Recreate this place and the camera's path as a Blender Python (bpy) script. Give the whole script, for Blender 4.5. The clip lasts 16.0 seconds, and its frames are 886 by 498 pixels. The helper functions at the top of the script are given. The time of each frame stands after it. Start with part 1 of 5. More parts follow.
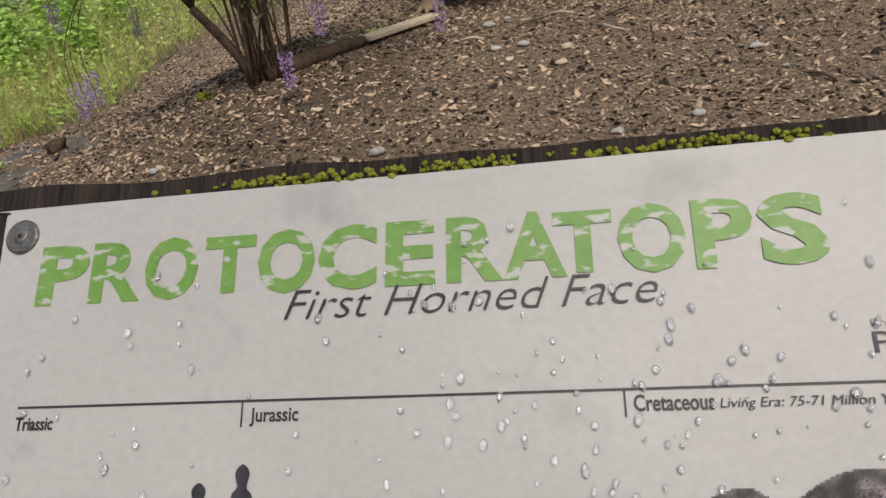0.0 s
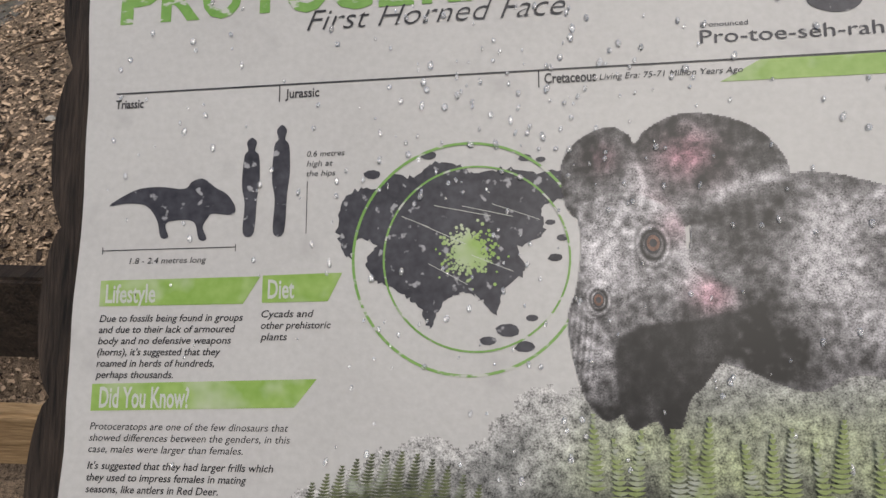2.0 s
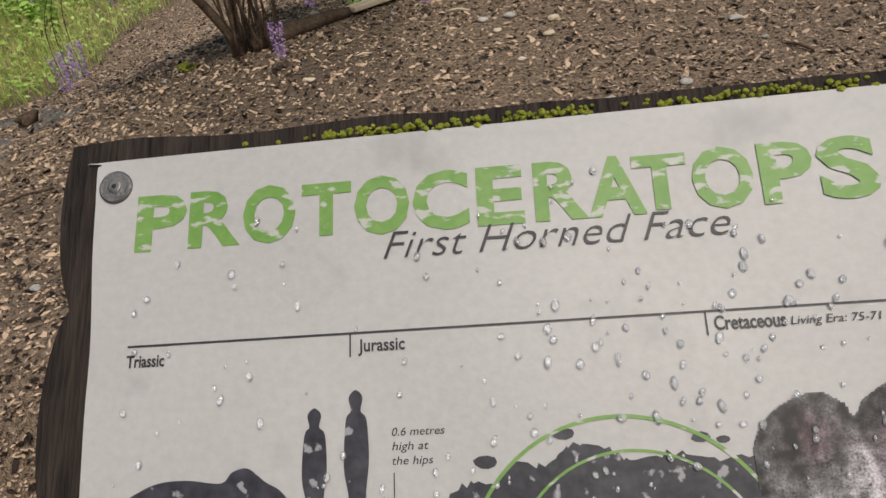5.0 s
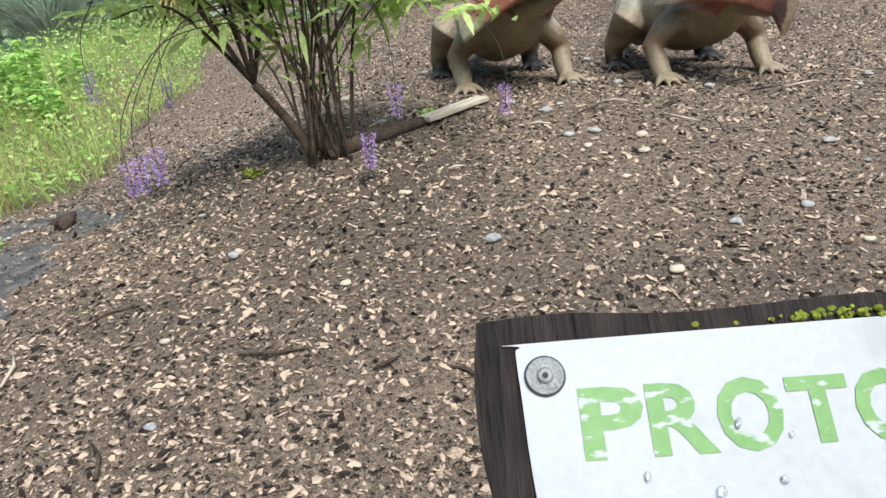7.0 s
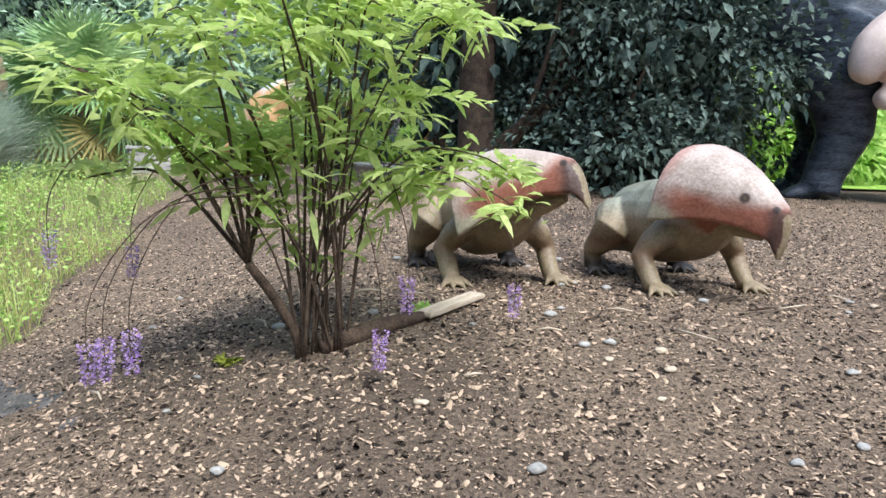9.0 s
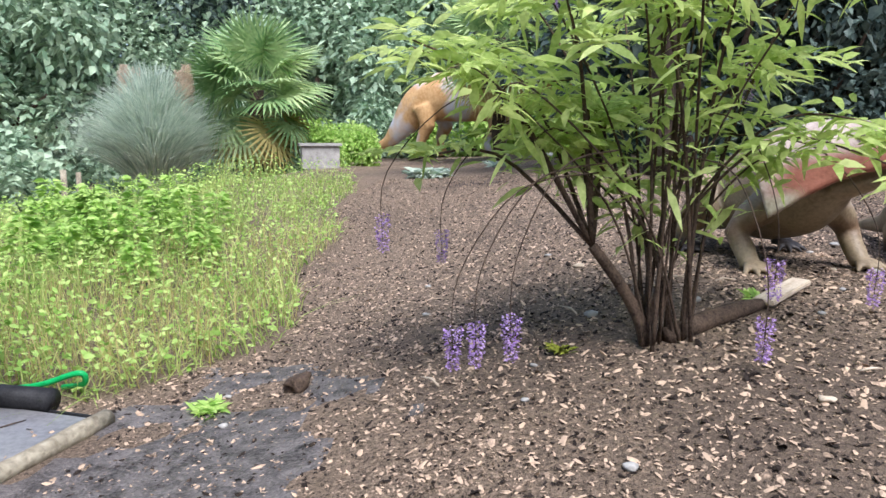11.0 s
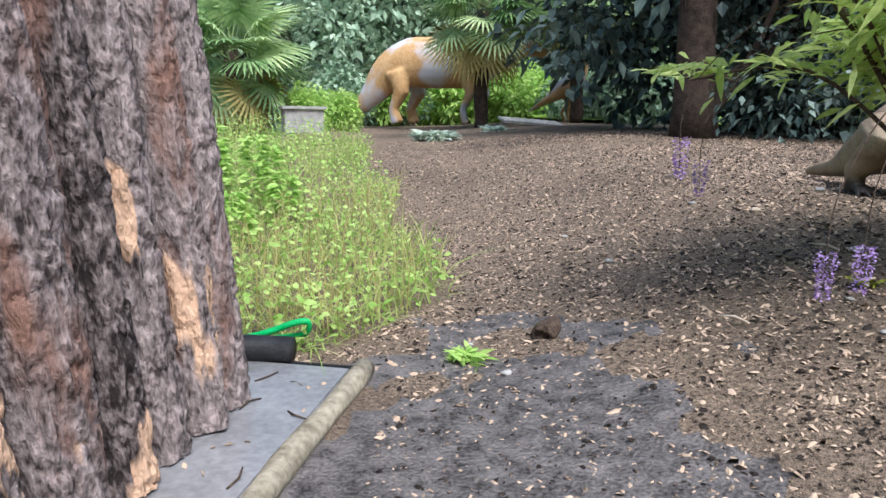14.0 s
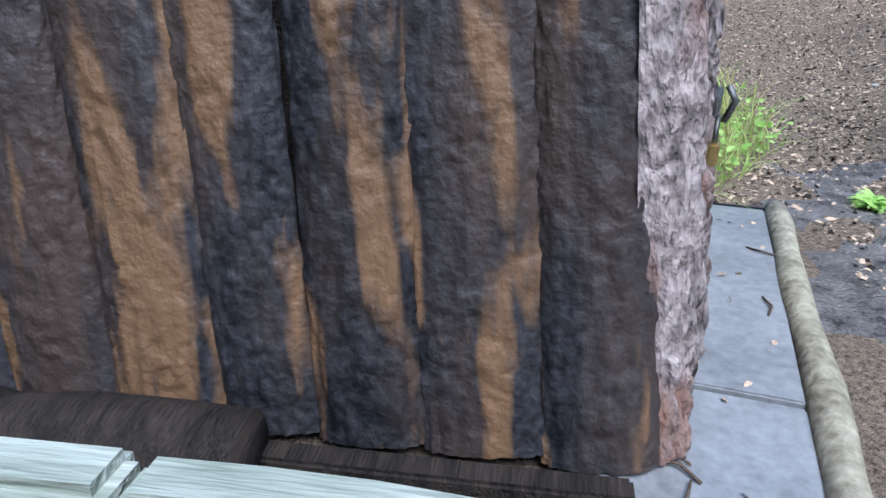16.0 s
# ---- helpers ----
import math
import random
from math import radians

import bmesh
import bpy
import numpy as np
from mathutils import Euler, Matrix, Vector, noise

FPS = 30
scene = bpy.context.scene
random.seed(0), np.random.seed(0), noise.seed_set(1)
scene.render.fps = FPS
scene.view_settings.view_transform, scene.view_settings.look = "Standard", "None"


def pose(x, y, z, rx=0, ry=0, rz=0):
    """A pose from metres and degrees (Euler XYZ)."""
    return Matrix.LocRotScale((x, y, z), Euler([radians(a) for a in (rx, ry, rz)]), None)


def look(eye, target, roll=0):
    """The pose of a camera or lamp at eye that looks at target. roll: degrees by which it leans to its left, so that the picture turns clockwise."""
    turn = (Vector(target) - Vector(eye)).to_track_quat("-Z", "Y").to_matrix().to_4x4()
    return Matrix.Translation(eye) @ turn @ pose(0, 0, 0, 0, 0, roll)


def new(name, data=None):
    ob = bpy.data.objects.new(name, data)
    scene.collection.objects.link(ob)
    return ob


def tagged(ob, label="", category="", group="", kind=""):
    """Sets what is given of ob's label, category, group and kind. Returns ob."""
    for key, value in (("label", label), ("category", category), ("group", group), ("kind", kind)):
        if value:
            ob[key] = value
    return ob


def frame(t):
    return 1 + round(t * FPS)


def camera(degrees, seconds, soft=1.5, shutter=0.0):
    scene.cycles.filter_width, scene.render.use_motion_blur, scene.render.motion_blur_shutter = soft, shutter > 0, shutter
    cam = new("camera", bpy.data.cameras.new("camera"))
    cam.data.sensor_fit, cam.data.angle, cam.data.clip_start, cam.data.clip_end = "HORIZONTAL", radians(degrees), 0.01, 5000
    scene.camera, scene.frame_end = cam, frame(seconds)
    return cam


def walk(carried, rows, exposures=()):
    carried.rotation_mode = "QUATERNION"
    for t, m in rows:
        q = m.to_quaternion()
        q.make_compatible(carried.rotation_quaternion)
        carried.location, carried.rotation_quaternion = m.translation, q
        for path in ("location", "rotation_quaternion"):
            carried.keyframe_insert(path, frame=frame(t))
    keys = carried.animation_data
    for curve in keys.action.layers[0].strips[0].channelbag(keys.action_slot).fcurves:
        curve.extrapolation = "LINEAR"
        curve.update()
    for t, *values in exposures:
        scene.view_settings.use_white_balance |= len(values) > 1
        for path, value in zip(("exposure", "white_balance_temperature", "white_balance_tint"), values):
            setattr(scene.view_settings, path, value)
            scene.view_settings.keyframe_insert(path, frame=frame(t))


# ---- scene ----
cam = camera(63.9, 16.0)
PATH = [
    (0, (2.007, -0.182, 1.005), (1.625, 1.565, 0.108), -8.0),
    (0.5, (1.976, -0.275, 0.987), (1.655, 1.471, 0.066), -6.0),
    (1, (2.025, -0.431, 1.034), (1.697, 1.248, -0.002), -6.1),
    (1.5, (2.055, -0.536, 1.0), (1.736, 1.119, -0.077), -6.1),
    (2, (2.058, -0.568, 0.974), (1.751, 1.018, -0.206), -6.3),
    (2.5, (2.041, -0.598, 0.941), (1.703, 0.934, -0.299), -7.2),
    (2.8, (2.02, -0.595, 0.934), (1.683, 0.902, -0.349), -7.2),
    (3, (2.014, -0.608, 0.93), (1.672, 0.892, -0.348), -7.7),
    (3.5, (1.975, -0.545, 0.944), (1.654, 0.981, -0.308), -7.9),
    (4, (1.89, -0.396, 0.973), (1.592, 1.164, -0.243), -8.0),
    (4.5, (1.853, -0.315, 0.988), (1.483, 1.327, -0.092), -10.0),
    (5, (1.88, -0.268, 1.015), (1.619, 1.464, 0.05), -7.0),
    (7.3, (1.335, -0.112, 1.134), (1.265, 1.775, 0.475), -3.0),
    (7.5, (1.37, -0.080, 1.165), (1.339, 1.833, 0.586), -1.3),
    (8, (1.298, 0.041, 1.163), (1.478, 1.996, 0.782), 2.8),
    (8.2, (1.235, 0.064, 1.147), (1.481, 2.023, 0.83), 2.9),
    (10.5, (0.438, 0.258, 1.115), (0.328, 2.236, 0.838), 0.1),
    (11, (0.235, 0.293, 1.055), (0.055, 2.26, 0.742), 0.2),
    (11.5, (-0.024, 0.363, 1.002), (-0.263, 2.322, 0.681), 0.9),
    (12, (-0.213, 0.306, 0.986), (-0.455, 2.264, 0.656), 1.0),
    (12.5, (-0.4, 0.352, 0.934), (-0.598, 2.316, 0.613), 0.6),
    (13, (-0.583, 0.426, 0.914), (-0.676, 2.399, 0.602), 0.7),
    (13.5, (-0.767, 0.405, 0.893), (-0.781, 2.377, 0.56), 0.6),
    (14, (-0.976, 0.465, 0.85), (-0.953, 2.429, 0.471), 1.0),
    (14.5, (-1.193, 0.49, 0.832), (-1.215, 2.437, 0.375), 1.1),
    (15, (-1.42, 0.432, 0.804), (-1.54, 2.344, 0.232), 1.2),
    (15.5, (-1.642, 0.442, 0.755), (-1.857, 2.321, 0.105), 0.4),
    (16, (-1.896, 0.42, 0.751), (-2.169, 2.252, -0.006), 0.6),
]
walk(cam, [(t, look(eye, target, roll)) for t, eye, target, roll in PATH],
     exposures=[(0, -0.2, 6900, 10), (2.5, -0.25, 6650, 10), (5.0, -0.2, 6900, 10), (7.3, 0.7, 5750, 3), (8.2, 0.75, 5750, 3), (10.3, 0.75, 5900, 14), (12.5, 0.75, 5650, 10), (14.3, 0.7, 5750, 9), (16, 0.75, 5050, 6)])

# ---- light ----
world = bpy.data.worlds.new("sky")
scene.world = world
world.use_nodes = True
wn = world.node_tree
sky = wn.nodes.new("ShaderNodeTexSky")
sky.sky_type, sky.sun_disc = "NISHITA", False
sky.sun_elevation, sky.sun_rotation = radians(55), radians(153)
sky.air_density, sky.dust_density = 1.0, 3.0
wn.nodes["Background"].inputs[1].default_value = 0.15
wn.links.new(sky.outputs[0], wn.nodes["Background"].inputs[0])
sun = new("sun", bpy.data.lights.new("sun", "SUN"))
sun.data.energy, sun.data.angle, sun.data.color = 2.6, radians(34), (1.0, 0.97, 0.93)
sun.matrix_world = look((0, 0, 30), (-8, 16, 0))

# ---- helpers of this scene ----
def part(name, bm, material, parent=None, label="", smooth=True):
    me = bpy.data.meshes.new(name)
    bm.to_mesh(me)
    bm.free()
    return link(name, me, material, parent, label, smooth)


def link(name, me, material, parent=None, label="", smooth=True):
    ob = new(name, me)
    if material and not me.materials:
        me.materials.append(material)
    if smooth:
        me.polygons.foreach_set("use_smooth", [True] * len(me.polygons))
    if parent:
        ob.parent = parent
    if label:
        ob["label"] = label
    return ob


def raw(name, verts, faces, material, parent=None, label="", smooth=False):
    me = bpy.data.meshes.new(name)
    me.from_pydata(verts, [], faces)
    return link(name, me, material, parent, label, smooth)


def empty(name, m, label, category, group="", kind=""):
    ob = new(name)
    ob.matrix_world = m
    return tagged(ob, label, category, group, kind)


def ss(t):
    t = min(1.0, max(0.0, t))
    return t * t * (3 - 2 * t)


def ground_z(x, y):
    """Height of the chipping bank, the path before it and the hollow at the pampas."""
    near = 0.03 + 0.44 * ss((x + 1.0) / 2.2) * ss((y - 0.2) / 3.0)
    far = -0.6 + 1.0 * ss((x + 7.0) / 3.5) + 0.1 * ss((x + 2) / 4) + 0.14 * ss((x + 2.5) / 5)
    k = ss((y - 4) / 8)
    z = near * (1 - k) + far * k
    z -= 0.45 * (1 - ss((y - 0.38) / 0.5))
    z += 0.03 * noise.noise((x * 0.8, y * 0.8, 0)) * ss((y - 2.6) / 1.5)
    return z


# ---- materials ----
def material(name, a, b, scale=8.0, rough=0.8, bump=0.3, fine=6.0, stretch=(1, 1, 1), spec=0.2, metal=0.0, island=0.0, translucent=0.0, rnd=0.0, depth=0.01):
    """Two colours mixed by noise at two scales, with fine relief."""
    m = bpy.data.materials.new(name)
    m.use_nodes = True
    t = m.node_tree
    n, l = t.nodes, t.links
    p = n["Principled BSDF"]
    p.inputs["Roughness"].default_value, p.inputs["Metallic"].default_value = rough, metal
    p.inputs["Specular IOR Level"].default_value = spec
    co = n.new("ShaderNodeTexCoord")
    mp = n.new("ShaderNodeMapping")
    mp.inputs["Scale"].default_value = stretch
    l.new(co.outputs["Object"], mp.inputs["Vector"])
    big, small = n.new("ShaderNodeTexNoise"), n.new("ShaderNodeTexNoise")
    for tex, s in ((big, scale), (small, scale * fine)):
        tex.inputs["Scale"].default_value, tex.inputs["Detail"].default_value = s, 5
        l.new(mp.outputs[0], tex.inputs["Vector"])
    mixed = n.new("ShaderNodeMath")
    mixed.operation = "ADD"
    l.new(big.outputs[0], mixed.inputs[0])
    l.new(small.outputs[0], mixed.inputs[1])
    fac = mixed.outputs[0]
    for kind, amount, out in (("ShaderNodeNewGeometry", island, "Random Per Island"), ("ShaderNodeObjectInfo", rnd, "Random")):
        if amount:
            g = n.new(kind)
            w = n.new("ShaderNodeMath")
            w.operation = "MULTIPLY_ADD"
            w.inputs[1].default_value = amount
            l.new(g.outputs[out], w.inputs[0])
            l.new(fac, w.inputs[2])
            s = n.new("ShaderNodeMath")
            s.operation = "SUBTRACT"
            s.inputs[1].default_value = amount / 2
            l.new(w.outputs[0], s.inputs[0])
            fac = s.outputs[0]
    ramp = n.new("ShaderNodeMapRange")
    ramp.inputs["From Min"].default_value, ramp.inputs["From Max"].default_value = 0.7, 1.3
    l.new(fac, ramp.inputs["Value"])
    mix = n.new("ShaderNodeMix")
    mix.data_type = "RGBA"
    mix.inputs["A"].default_value, mix.inputs["B"].default_value = (*a, 1), (*b, 1)
    l.new(ramp.outputs[0], mix.inputs["Factor"])
    l.new(mix.outputs["Result"], p.inputs["Base Color"])
    if bump:
        bn = n.new("ShaderNodeBump")
        bn.inputs["Strength"].default_value, bn.inputs["Distance"].default_value = bump, depth
        l.new(mixed.outputs[0], bn.inputs["Height"])
        l.new(bn.outputs[0], p.inputs["Normal"])
    if translucent:
        tr = n.new("ShaderNodeBsdfTranslucent")
        sh = n.new("ShaderNodeMixShader")
        sh.inputs[0].default_value = translucent
        l.new(mix.outputs["Result"], tr.inputs[0])
        l.new(p.outputs[0], sh.inputs[1])
        l.new(tr.outputs[0], sh.inputs[2])
        l.new(sh.outputs[0], n["Material Output"].inputs[0])
    return m


def patched(base, colour, scale, low, high, stretch, seed=0.0, random_seed=False):
    """Lays patches of another colour, with a noise outline, over a material."""
    t = base.node_tree
    n, l = t.nodes, t.links
    p = n["Principled BSDF"]
    old = p.inputs["Base Color"].links[0].from_socket
    co, mp, tex, ramp, mix = (n.new(k) for k in ("ShaderNodeTexCoord", "ShaderNodeMapping", "ShaderNodeTexNoise", "ShaderNodeMapRange", "ShaderNodeMix"))
    mp.inputs["Scale"].default_value, mp.inputs["Location"].default_value = stretch, (seed, seed, seed)
    l.new(co.outputs["Object"], mp.inputs["Vector"])
    tex.inputs["Scale"].default_value, tex.inputs["Detail"].default_value = scale, 3
    if random_seed:
        info = n.new("ShaderNodeObjectInfo")
        mul = n.new("ShaderNodeMath")
        mul.operation = "MULTIPLY"
        mul.inputs[1].default_value = 37.0
        l.new(info.outputs["Random"], mul.inputs[0])
        tex.noise_dimensions = "4D"
        l.new(mul.outputs[0], tex.inputs["W"])
    l.new(mp.outputs[0], tex.inputs["Vector"])
    ramp.inputs["From Min"].default_value, ramp.inputs["From Max"].default_value = low, high
    l.new(tex.outputs[0], ramp.inputs["Value"])
    mix.data_type = "RGBA"
    mix.inputs["B"].default_value = (*colour, 1)
    l.new(old, mix.inputs["A"])
    l.new(ramp.outputs[0], mix.inputs["Factor"])
    l.new(mix.outputs["Result"], p.inputs["Base Color"])
    return base


CHIPS = material("bark_chips", (0.022, 0.015, 0.011), (0.54, 0.395, 0.275), 30, 0.7, 0.3, 4, island=1.5)
SOIL = patched(material("chipping_ground", (0.034, 0.024, 0.017), (0.42, 0.31, 0.215), 70, 0.85, 1.0, 4), (0.10, 0.075, 0.058), 0.5, 0.5, 0.72, (1, 1, 1))
MUD = material("wet_mud", (0.024, 0.020, 0.019), (0.22, 0.195, 0.18), 16, 0.4, 1.0, 6)
BARK = patched(patched(material("pine_bark", (0.035, 0.026, 0.024), (0.44, 0.355, 0.33), 34, 0.8, 1.0, 3.0, (1, 1, 0.45), rnd=0.4, depth=0.014), (0.24, 0.135, 0.10), 7, 0.54, 0.66, (1.2, 1.2, 0.4), 3, True), (0.68, 0.44, 0.29), 3.2, 0.61, 0.63, (1.7, 1.7, 0.5), 0, True)
# charred bark, darkened further in colour for the shade on the front wall
CHARRED_SHADED = patched(patched(material("charred_shaded_log", (0.004, 0.004, 0.006), (0.045, 0.042, 0.047), 22, 0.6, 0.4, 3.5, (1, 1, 1.0), rnd=0.25, depth=0.012, spec=0.35), (0.055, 0.037, 0.029), 5.0, 0.45, 0.65, (1.4, 1.4, 0.35), 9, True), (0.165, 0.092, 0.046), 4.2, 0.545, 0.60, (2.2, 2.2, 0.42), 4, True)
DARKWOOD = material("dark_stained_wood", (0.006, 0.005, 0.0045), (0.045, 0.033, 0.026), 6, 0.75, 0.8, 6, (6, 0.5, 6))
OLDWOOD = material("brown_softwood", (0.16, 0.10, 0.05), (0.36, 0.25, 0.14), 5, 0.8, 0.5, 6, (0.6, 8, 8))
GREYWOOD = material("weathered_green_grey_timber", (0.20, 0.22, 0.17), (0.44, 0.45, 0.38), 4, 0.8, 0.5, 6, (0.7, 8, 8))
POLE = material("round_pole_wood", (0.14, 0.115, 0.075), (0.42, 0.37, 0.27), 9, 0.8, 0.6, 5)
PAVER = material("wet_concrete", (0.15, 0.147, 0.147), (0.30, 0.292, 0.292), 4, 0.3, 0.12, 12, spec=0.6)
PALEWOOD = material("pale_plank", (0.42, 0.33, 0.23), (0.68, 0.58, 0.45), 5, 0.8, 0.3, 6, (1, 6, 6))
STEM = material("woody_stem", (0.028, 0.019, 0.014), (0.13, 0.09, 0.062), 20, 0.85, 0.5)
LEAF = material("buddleia_leaf", (0.38, 0.52, 0.12), (0.74, 0.84, 0.33), 10, 0.55, 0, island=0.5, translucent=0.5, spec=0.3)
GRASS = material("grass_blade", (0.26, 0.40, 0.07), (0.66, 0.70, 0.26), 2.0, 0.6, 0, island=0.5, translucent=0.4, spec=0.3)
DRYGRASS = material("dry_grass_stem", (0.42, 0.35, 0.12), (0.66, 0.56, 0.25), 3, 0.7, 0, island=0.6, translucent=0.35, spec=0.3)
WEED = material("weed_leaf", (0.28, 0.48, 0.08), (0.64, 0.80, 0.26), 4, 0.6, 0, island=0.5, translucent=0.4, spec=0.3)
PALM = material("palm_leaflet", (0.20, 0.34, 0.13), (0.58, 0.70, 0.34), 3, 0.45, 0, rnd=0.5, island=0.3, translucent=0.25)
PALMOLD = material("dead_palm_leaflet", (0.36, 0.27, 0.09), (0.65, 0.56, 0.22), 3, 0.6, 0, rnd=0.5, translucent=0.25)
FIBRE_AND_SHADE = material("palm_fibre_and_shaded_trunk", (0.02, 0.015, 0.012), (0.10, 0.07, 0.05), 12, 0.9, 1.0)
PAMPAS = material("pampas_blade", (0.36, 0.46, 0.36), (0.76, 0.82, 0.68), 4, 0.6, 0, island=0.5, translucent=0.3)
PLUME = material("pampas_plume", (0.60, 0.46, 0.34), (0.85, 0.72, 0.58), 6, 0.8, 0, island=0.5, translucent=0.3)
# leaf green paled in its base colour to carry the distance haze
TREELEAF = material("hazed_broad_leaf", (0.17, 0.27, 0.16), (0.52, 0.64, 0.44), 0.9, 0.6, 0, island=0.5, translucent=0.25)
YEW = material("dark_evergreen_leaf", (0.030, 0.052, 0.046), (0.17, 0.225, 0.18), 2, 0.45, 0, island=0.6, translucent=0.1)
FLOWER = material("lilac_floret", (0.36, 0.20, 0.50), (0.62, 0.46, 0.74), 20, 0.7, 0, island=0.5, translucent=0.3)
MOSS = material("moss", (0.12, 0.15, 0.015), (0.34, 0.36, 0.05), 40, 0.9, 0.8)
STEEL = material("brushed_steel", (0.10, 0.10, 0.095), (0.22, 0.215, 0.205), 60, 0.5, 0.2, metal=0.8)
BRASS = material("brass", (0.55, 0.40, 0.14), (0.70, 0.55, 0.25), 40, 0.35, 0.1, metal=0.9)
BLACK = material("black_rubber", (0.012, 0.012, 0.013), (0.035, 0.035, 0.037), 20, 0.55, 0.2)
HOSE = material("green_hose", (0.01, 0.30, 0.07), (0.03, 0.45, 0.13), 20, 0.35, 0.1)
FRILL = patched(material("painted_pink_resin", (0.62, 0.48, 0.43), (0.80, 0.68, 0.62), 4, 0.55, 0.3, 10), (0.36, 0.16, 0.09), 2.6, 0.55, 0.72, (1, 1, 1), 3)


def attribute_paint(base, layer):
    """Hand-laid colours of a mesh, mottled by the material's own noise."""
    t = base.node_tree
    n, l = t.nodes, t.links
    p = n["Principled BSDF"]
    old = p.inputs["Base Color"].links[0].from_socket
    at, mix = n.new("ShaderNodeAttribute"), n.new("ShaderNodeMix")
    at.attribute_name = layer
    mix.data_type, mix.blend_type = "RGBA", "MULTIPLY"
    mix.inputs["Factor"].default_value = 1.0
    l.new(at.outputs["Color"], mix.inputs["A"])
    l.new(old, mix.inputs["B"])
    l.new(mix.outputs["Result"], p.inputs["Base Color"])
    return base


PAINTED = attribute_paint(material("painted_resin", (0.55, 0.52, 0.48), (1.0, 1.0, 1.0), 9, 0.5, 0.4, 7, depth=0.006, spec=0.35), "paint")
BEAST = patched(material("painted_orange_resin", (0.45, 0.24, 0.09), (0.66, 0.42, 0.20), 1.5, 0.6, 0.3, 10), (0.60, 0.58, 0.60), 0.9, 0.44, 0.54, (1, 1, 1), 2)
BLACKBEAST = material("painted_black_resin", (0.012, 0.016, 0.024), (0.10, 0.12, 0.15), 3, 0.4, 0.6, 6, (1, 1, 4))
LAWN = material("lawn", (0.17, 0.30, 0.04), (0.36, 0.50, 0.10), 3, 0.8, 0.4)
WALLTAN = material("tan_render", (0.42, 0.36, 0.29), (0.55, 0.48, 0.40), 2, 0.85, 0.2)
STONE = material("grey_stone", (0.25, 0.24, 0.22), (0.50, 0.48, 0.44), 10, 0.8, 0.5)

# print on the sign
PANEL = patched(material("printed_panel", (0.37, 0.365, 0.355), (0.43, 0.425, 0.415), 5, 0.36, 0.04, 20), (0.28, 0.275, 0.27), 9, 0.62, 0.85, (1, 1, 1), 5)
INKGREEN = patched(material("green_ink", (0.11, 0.24, 0.05), (0.17, 0.30, 0.085), 12, 0.36, 0.03), (0.39, 0.40, 0.36), 38, 0.56, 0.63, (1, 2.2, 1))
LIME = patched(material("pale_green_ink", (0.16, 0.28, 0.05), (0.24, 0.35, 0.10), 10, 0.36, 0.03), (0.40, 0.43, 0.33), 12, 0.5, 0.75, (1, 1, 1))
INK = material("black_ink", (0.018, 0.018, 0.02), (0.05, 0.05, 0.055), 30, 0.4, 0.0)
GREYINK = patched(material("slate_ink", (0.018, 0.018, 0.024), (0.055, 0.055, 0.065), 14, 0.4, 0.0), (0.26, 0.26, 0.27), 60, 0.62, 0.68, (1, 1, 1))
WHITEINK = material("pale_ink", (0.37, 0.39, 0.35), (0.44, 0.45, 0.42), 30, 0.35, 0)
IRIS = material("printed_brown_iris", (0.06, 0.03, 0.02), (0.20, 0.11, 0.08), 90, 0.36, 0.0)
FERNINK = patched(material("printed_fern", (0.025, 0.028, 0.022), (0.13, 0.15, 0.07), 24, 0.36, 0.0, 6), (0.28, 0.31, 0.25), 30, 0.55, 0.7, (1, 1, 1), 3)
FERNGREEN = patched(material("printed_green_fern", (0.13, 0.17, 0.05), (0.24, 0.29, 0.12), 24, 0.36, 0.0, 6), (0.27, 0.29, 0.24), 30, 0.5, 0.64, (1, 1, 1), 3)
PHOTO = attribute_paint(material("printed_photograph", (0.12, 0.12, 0.12), (1.7, 1.7, 1.7), 90, 0.36, 0.0, 5), "paint")
WATER = bpy.data.materials.new("water_drop")
WATER.use_nodes = True
wp = WATER.node_tree.nodes["Principled BSDF"]
wp.inputs["Base Color"].default_value, wp.inputs["Roughness"].default_value = (0.95, 0.96, 0.97, 1), 0.05
wp.inputs["Transmission Weight"].default_value, wp.inputs["IOR"].default_value = 0.75, 1.33

# ---- mesh builders ----
def box(bm, size, at=(0, 0, 0), bevel=0.004, m=None):
    r = bmesh.ops.create_cube(bm, size=1, matrix=(m or Matrix()) @ Matrix.Translation(at) @ Matrix.Diagonal((*size, 1)))
    if bevel:
        edges = list({e for v in r["verts"] for e in v.link_edges})
        bmesh.ops.bevel(bm, geom=edges, offset=bevel, segments=2, affect="EDGES")


def tube(bm, pts, radii, n=8, flat=1.0, caps=True):
    """A lofted round limb through points."""
    pts = [Vector(p) for p in pts]
    rings = []
    side = None
    for i, p in enumerate(pts):
        d = (pts[min(i + 1, len(pts) - 1)] - pts[max(i - 1, 0)]).normalized()
        if side is None:
            side = d.orthogonal() if abs(d.z) > 0.9 else d.cross(Vector((0, 0, 1)))
        side = (side - d * side.dot(d)).normalized()
        up = side.cross(d)
        r = radii[i] if isinstance(radii[i], tuple) else (radii[i], radii[i] * flat)
        rings.append([bm.verts.new(p + side * math.cos(a) * r[0] + up * math.sin(a) * r[1]) for a in (2 * math.pi * k / n for k in range(n))])
    for a, b in zip(rings, rings[1:]):
        for k in range(n):
            bm.faces.new((a[k], a[(k + 1) % n], b[(k + 1) % n], b[k]))
    if caps:
        bm.faces.new(rings[0][::-1])
        bm.faces.new(rings[-1])


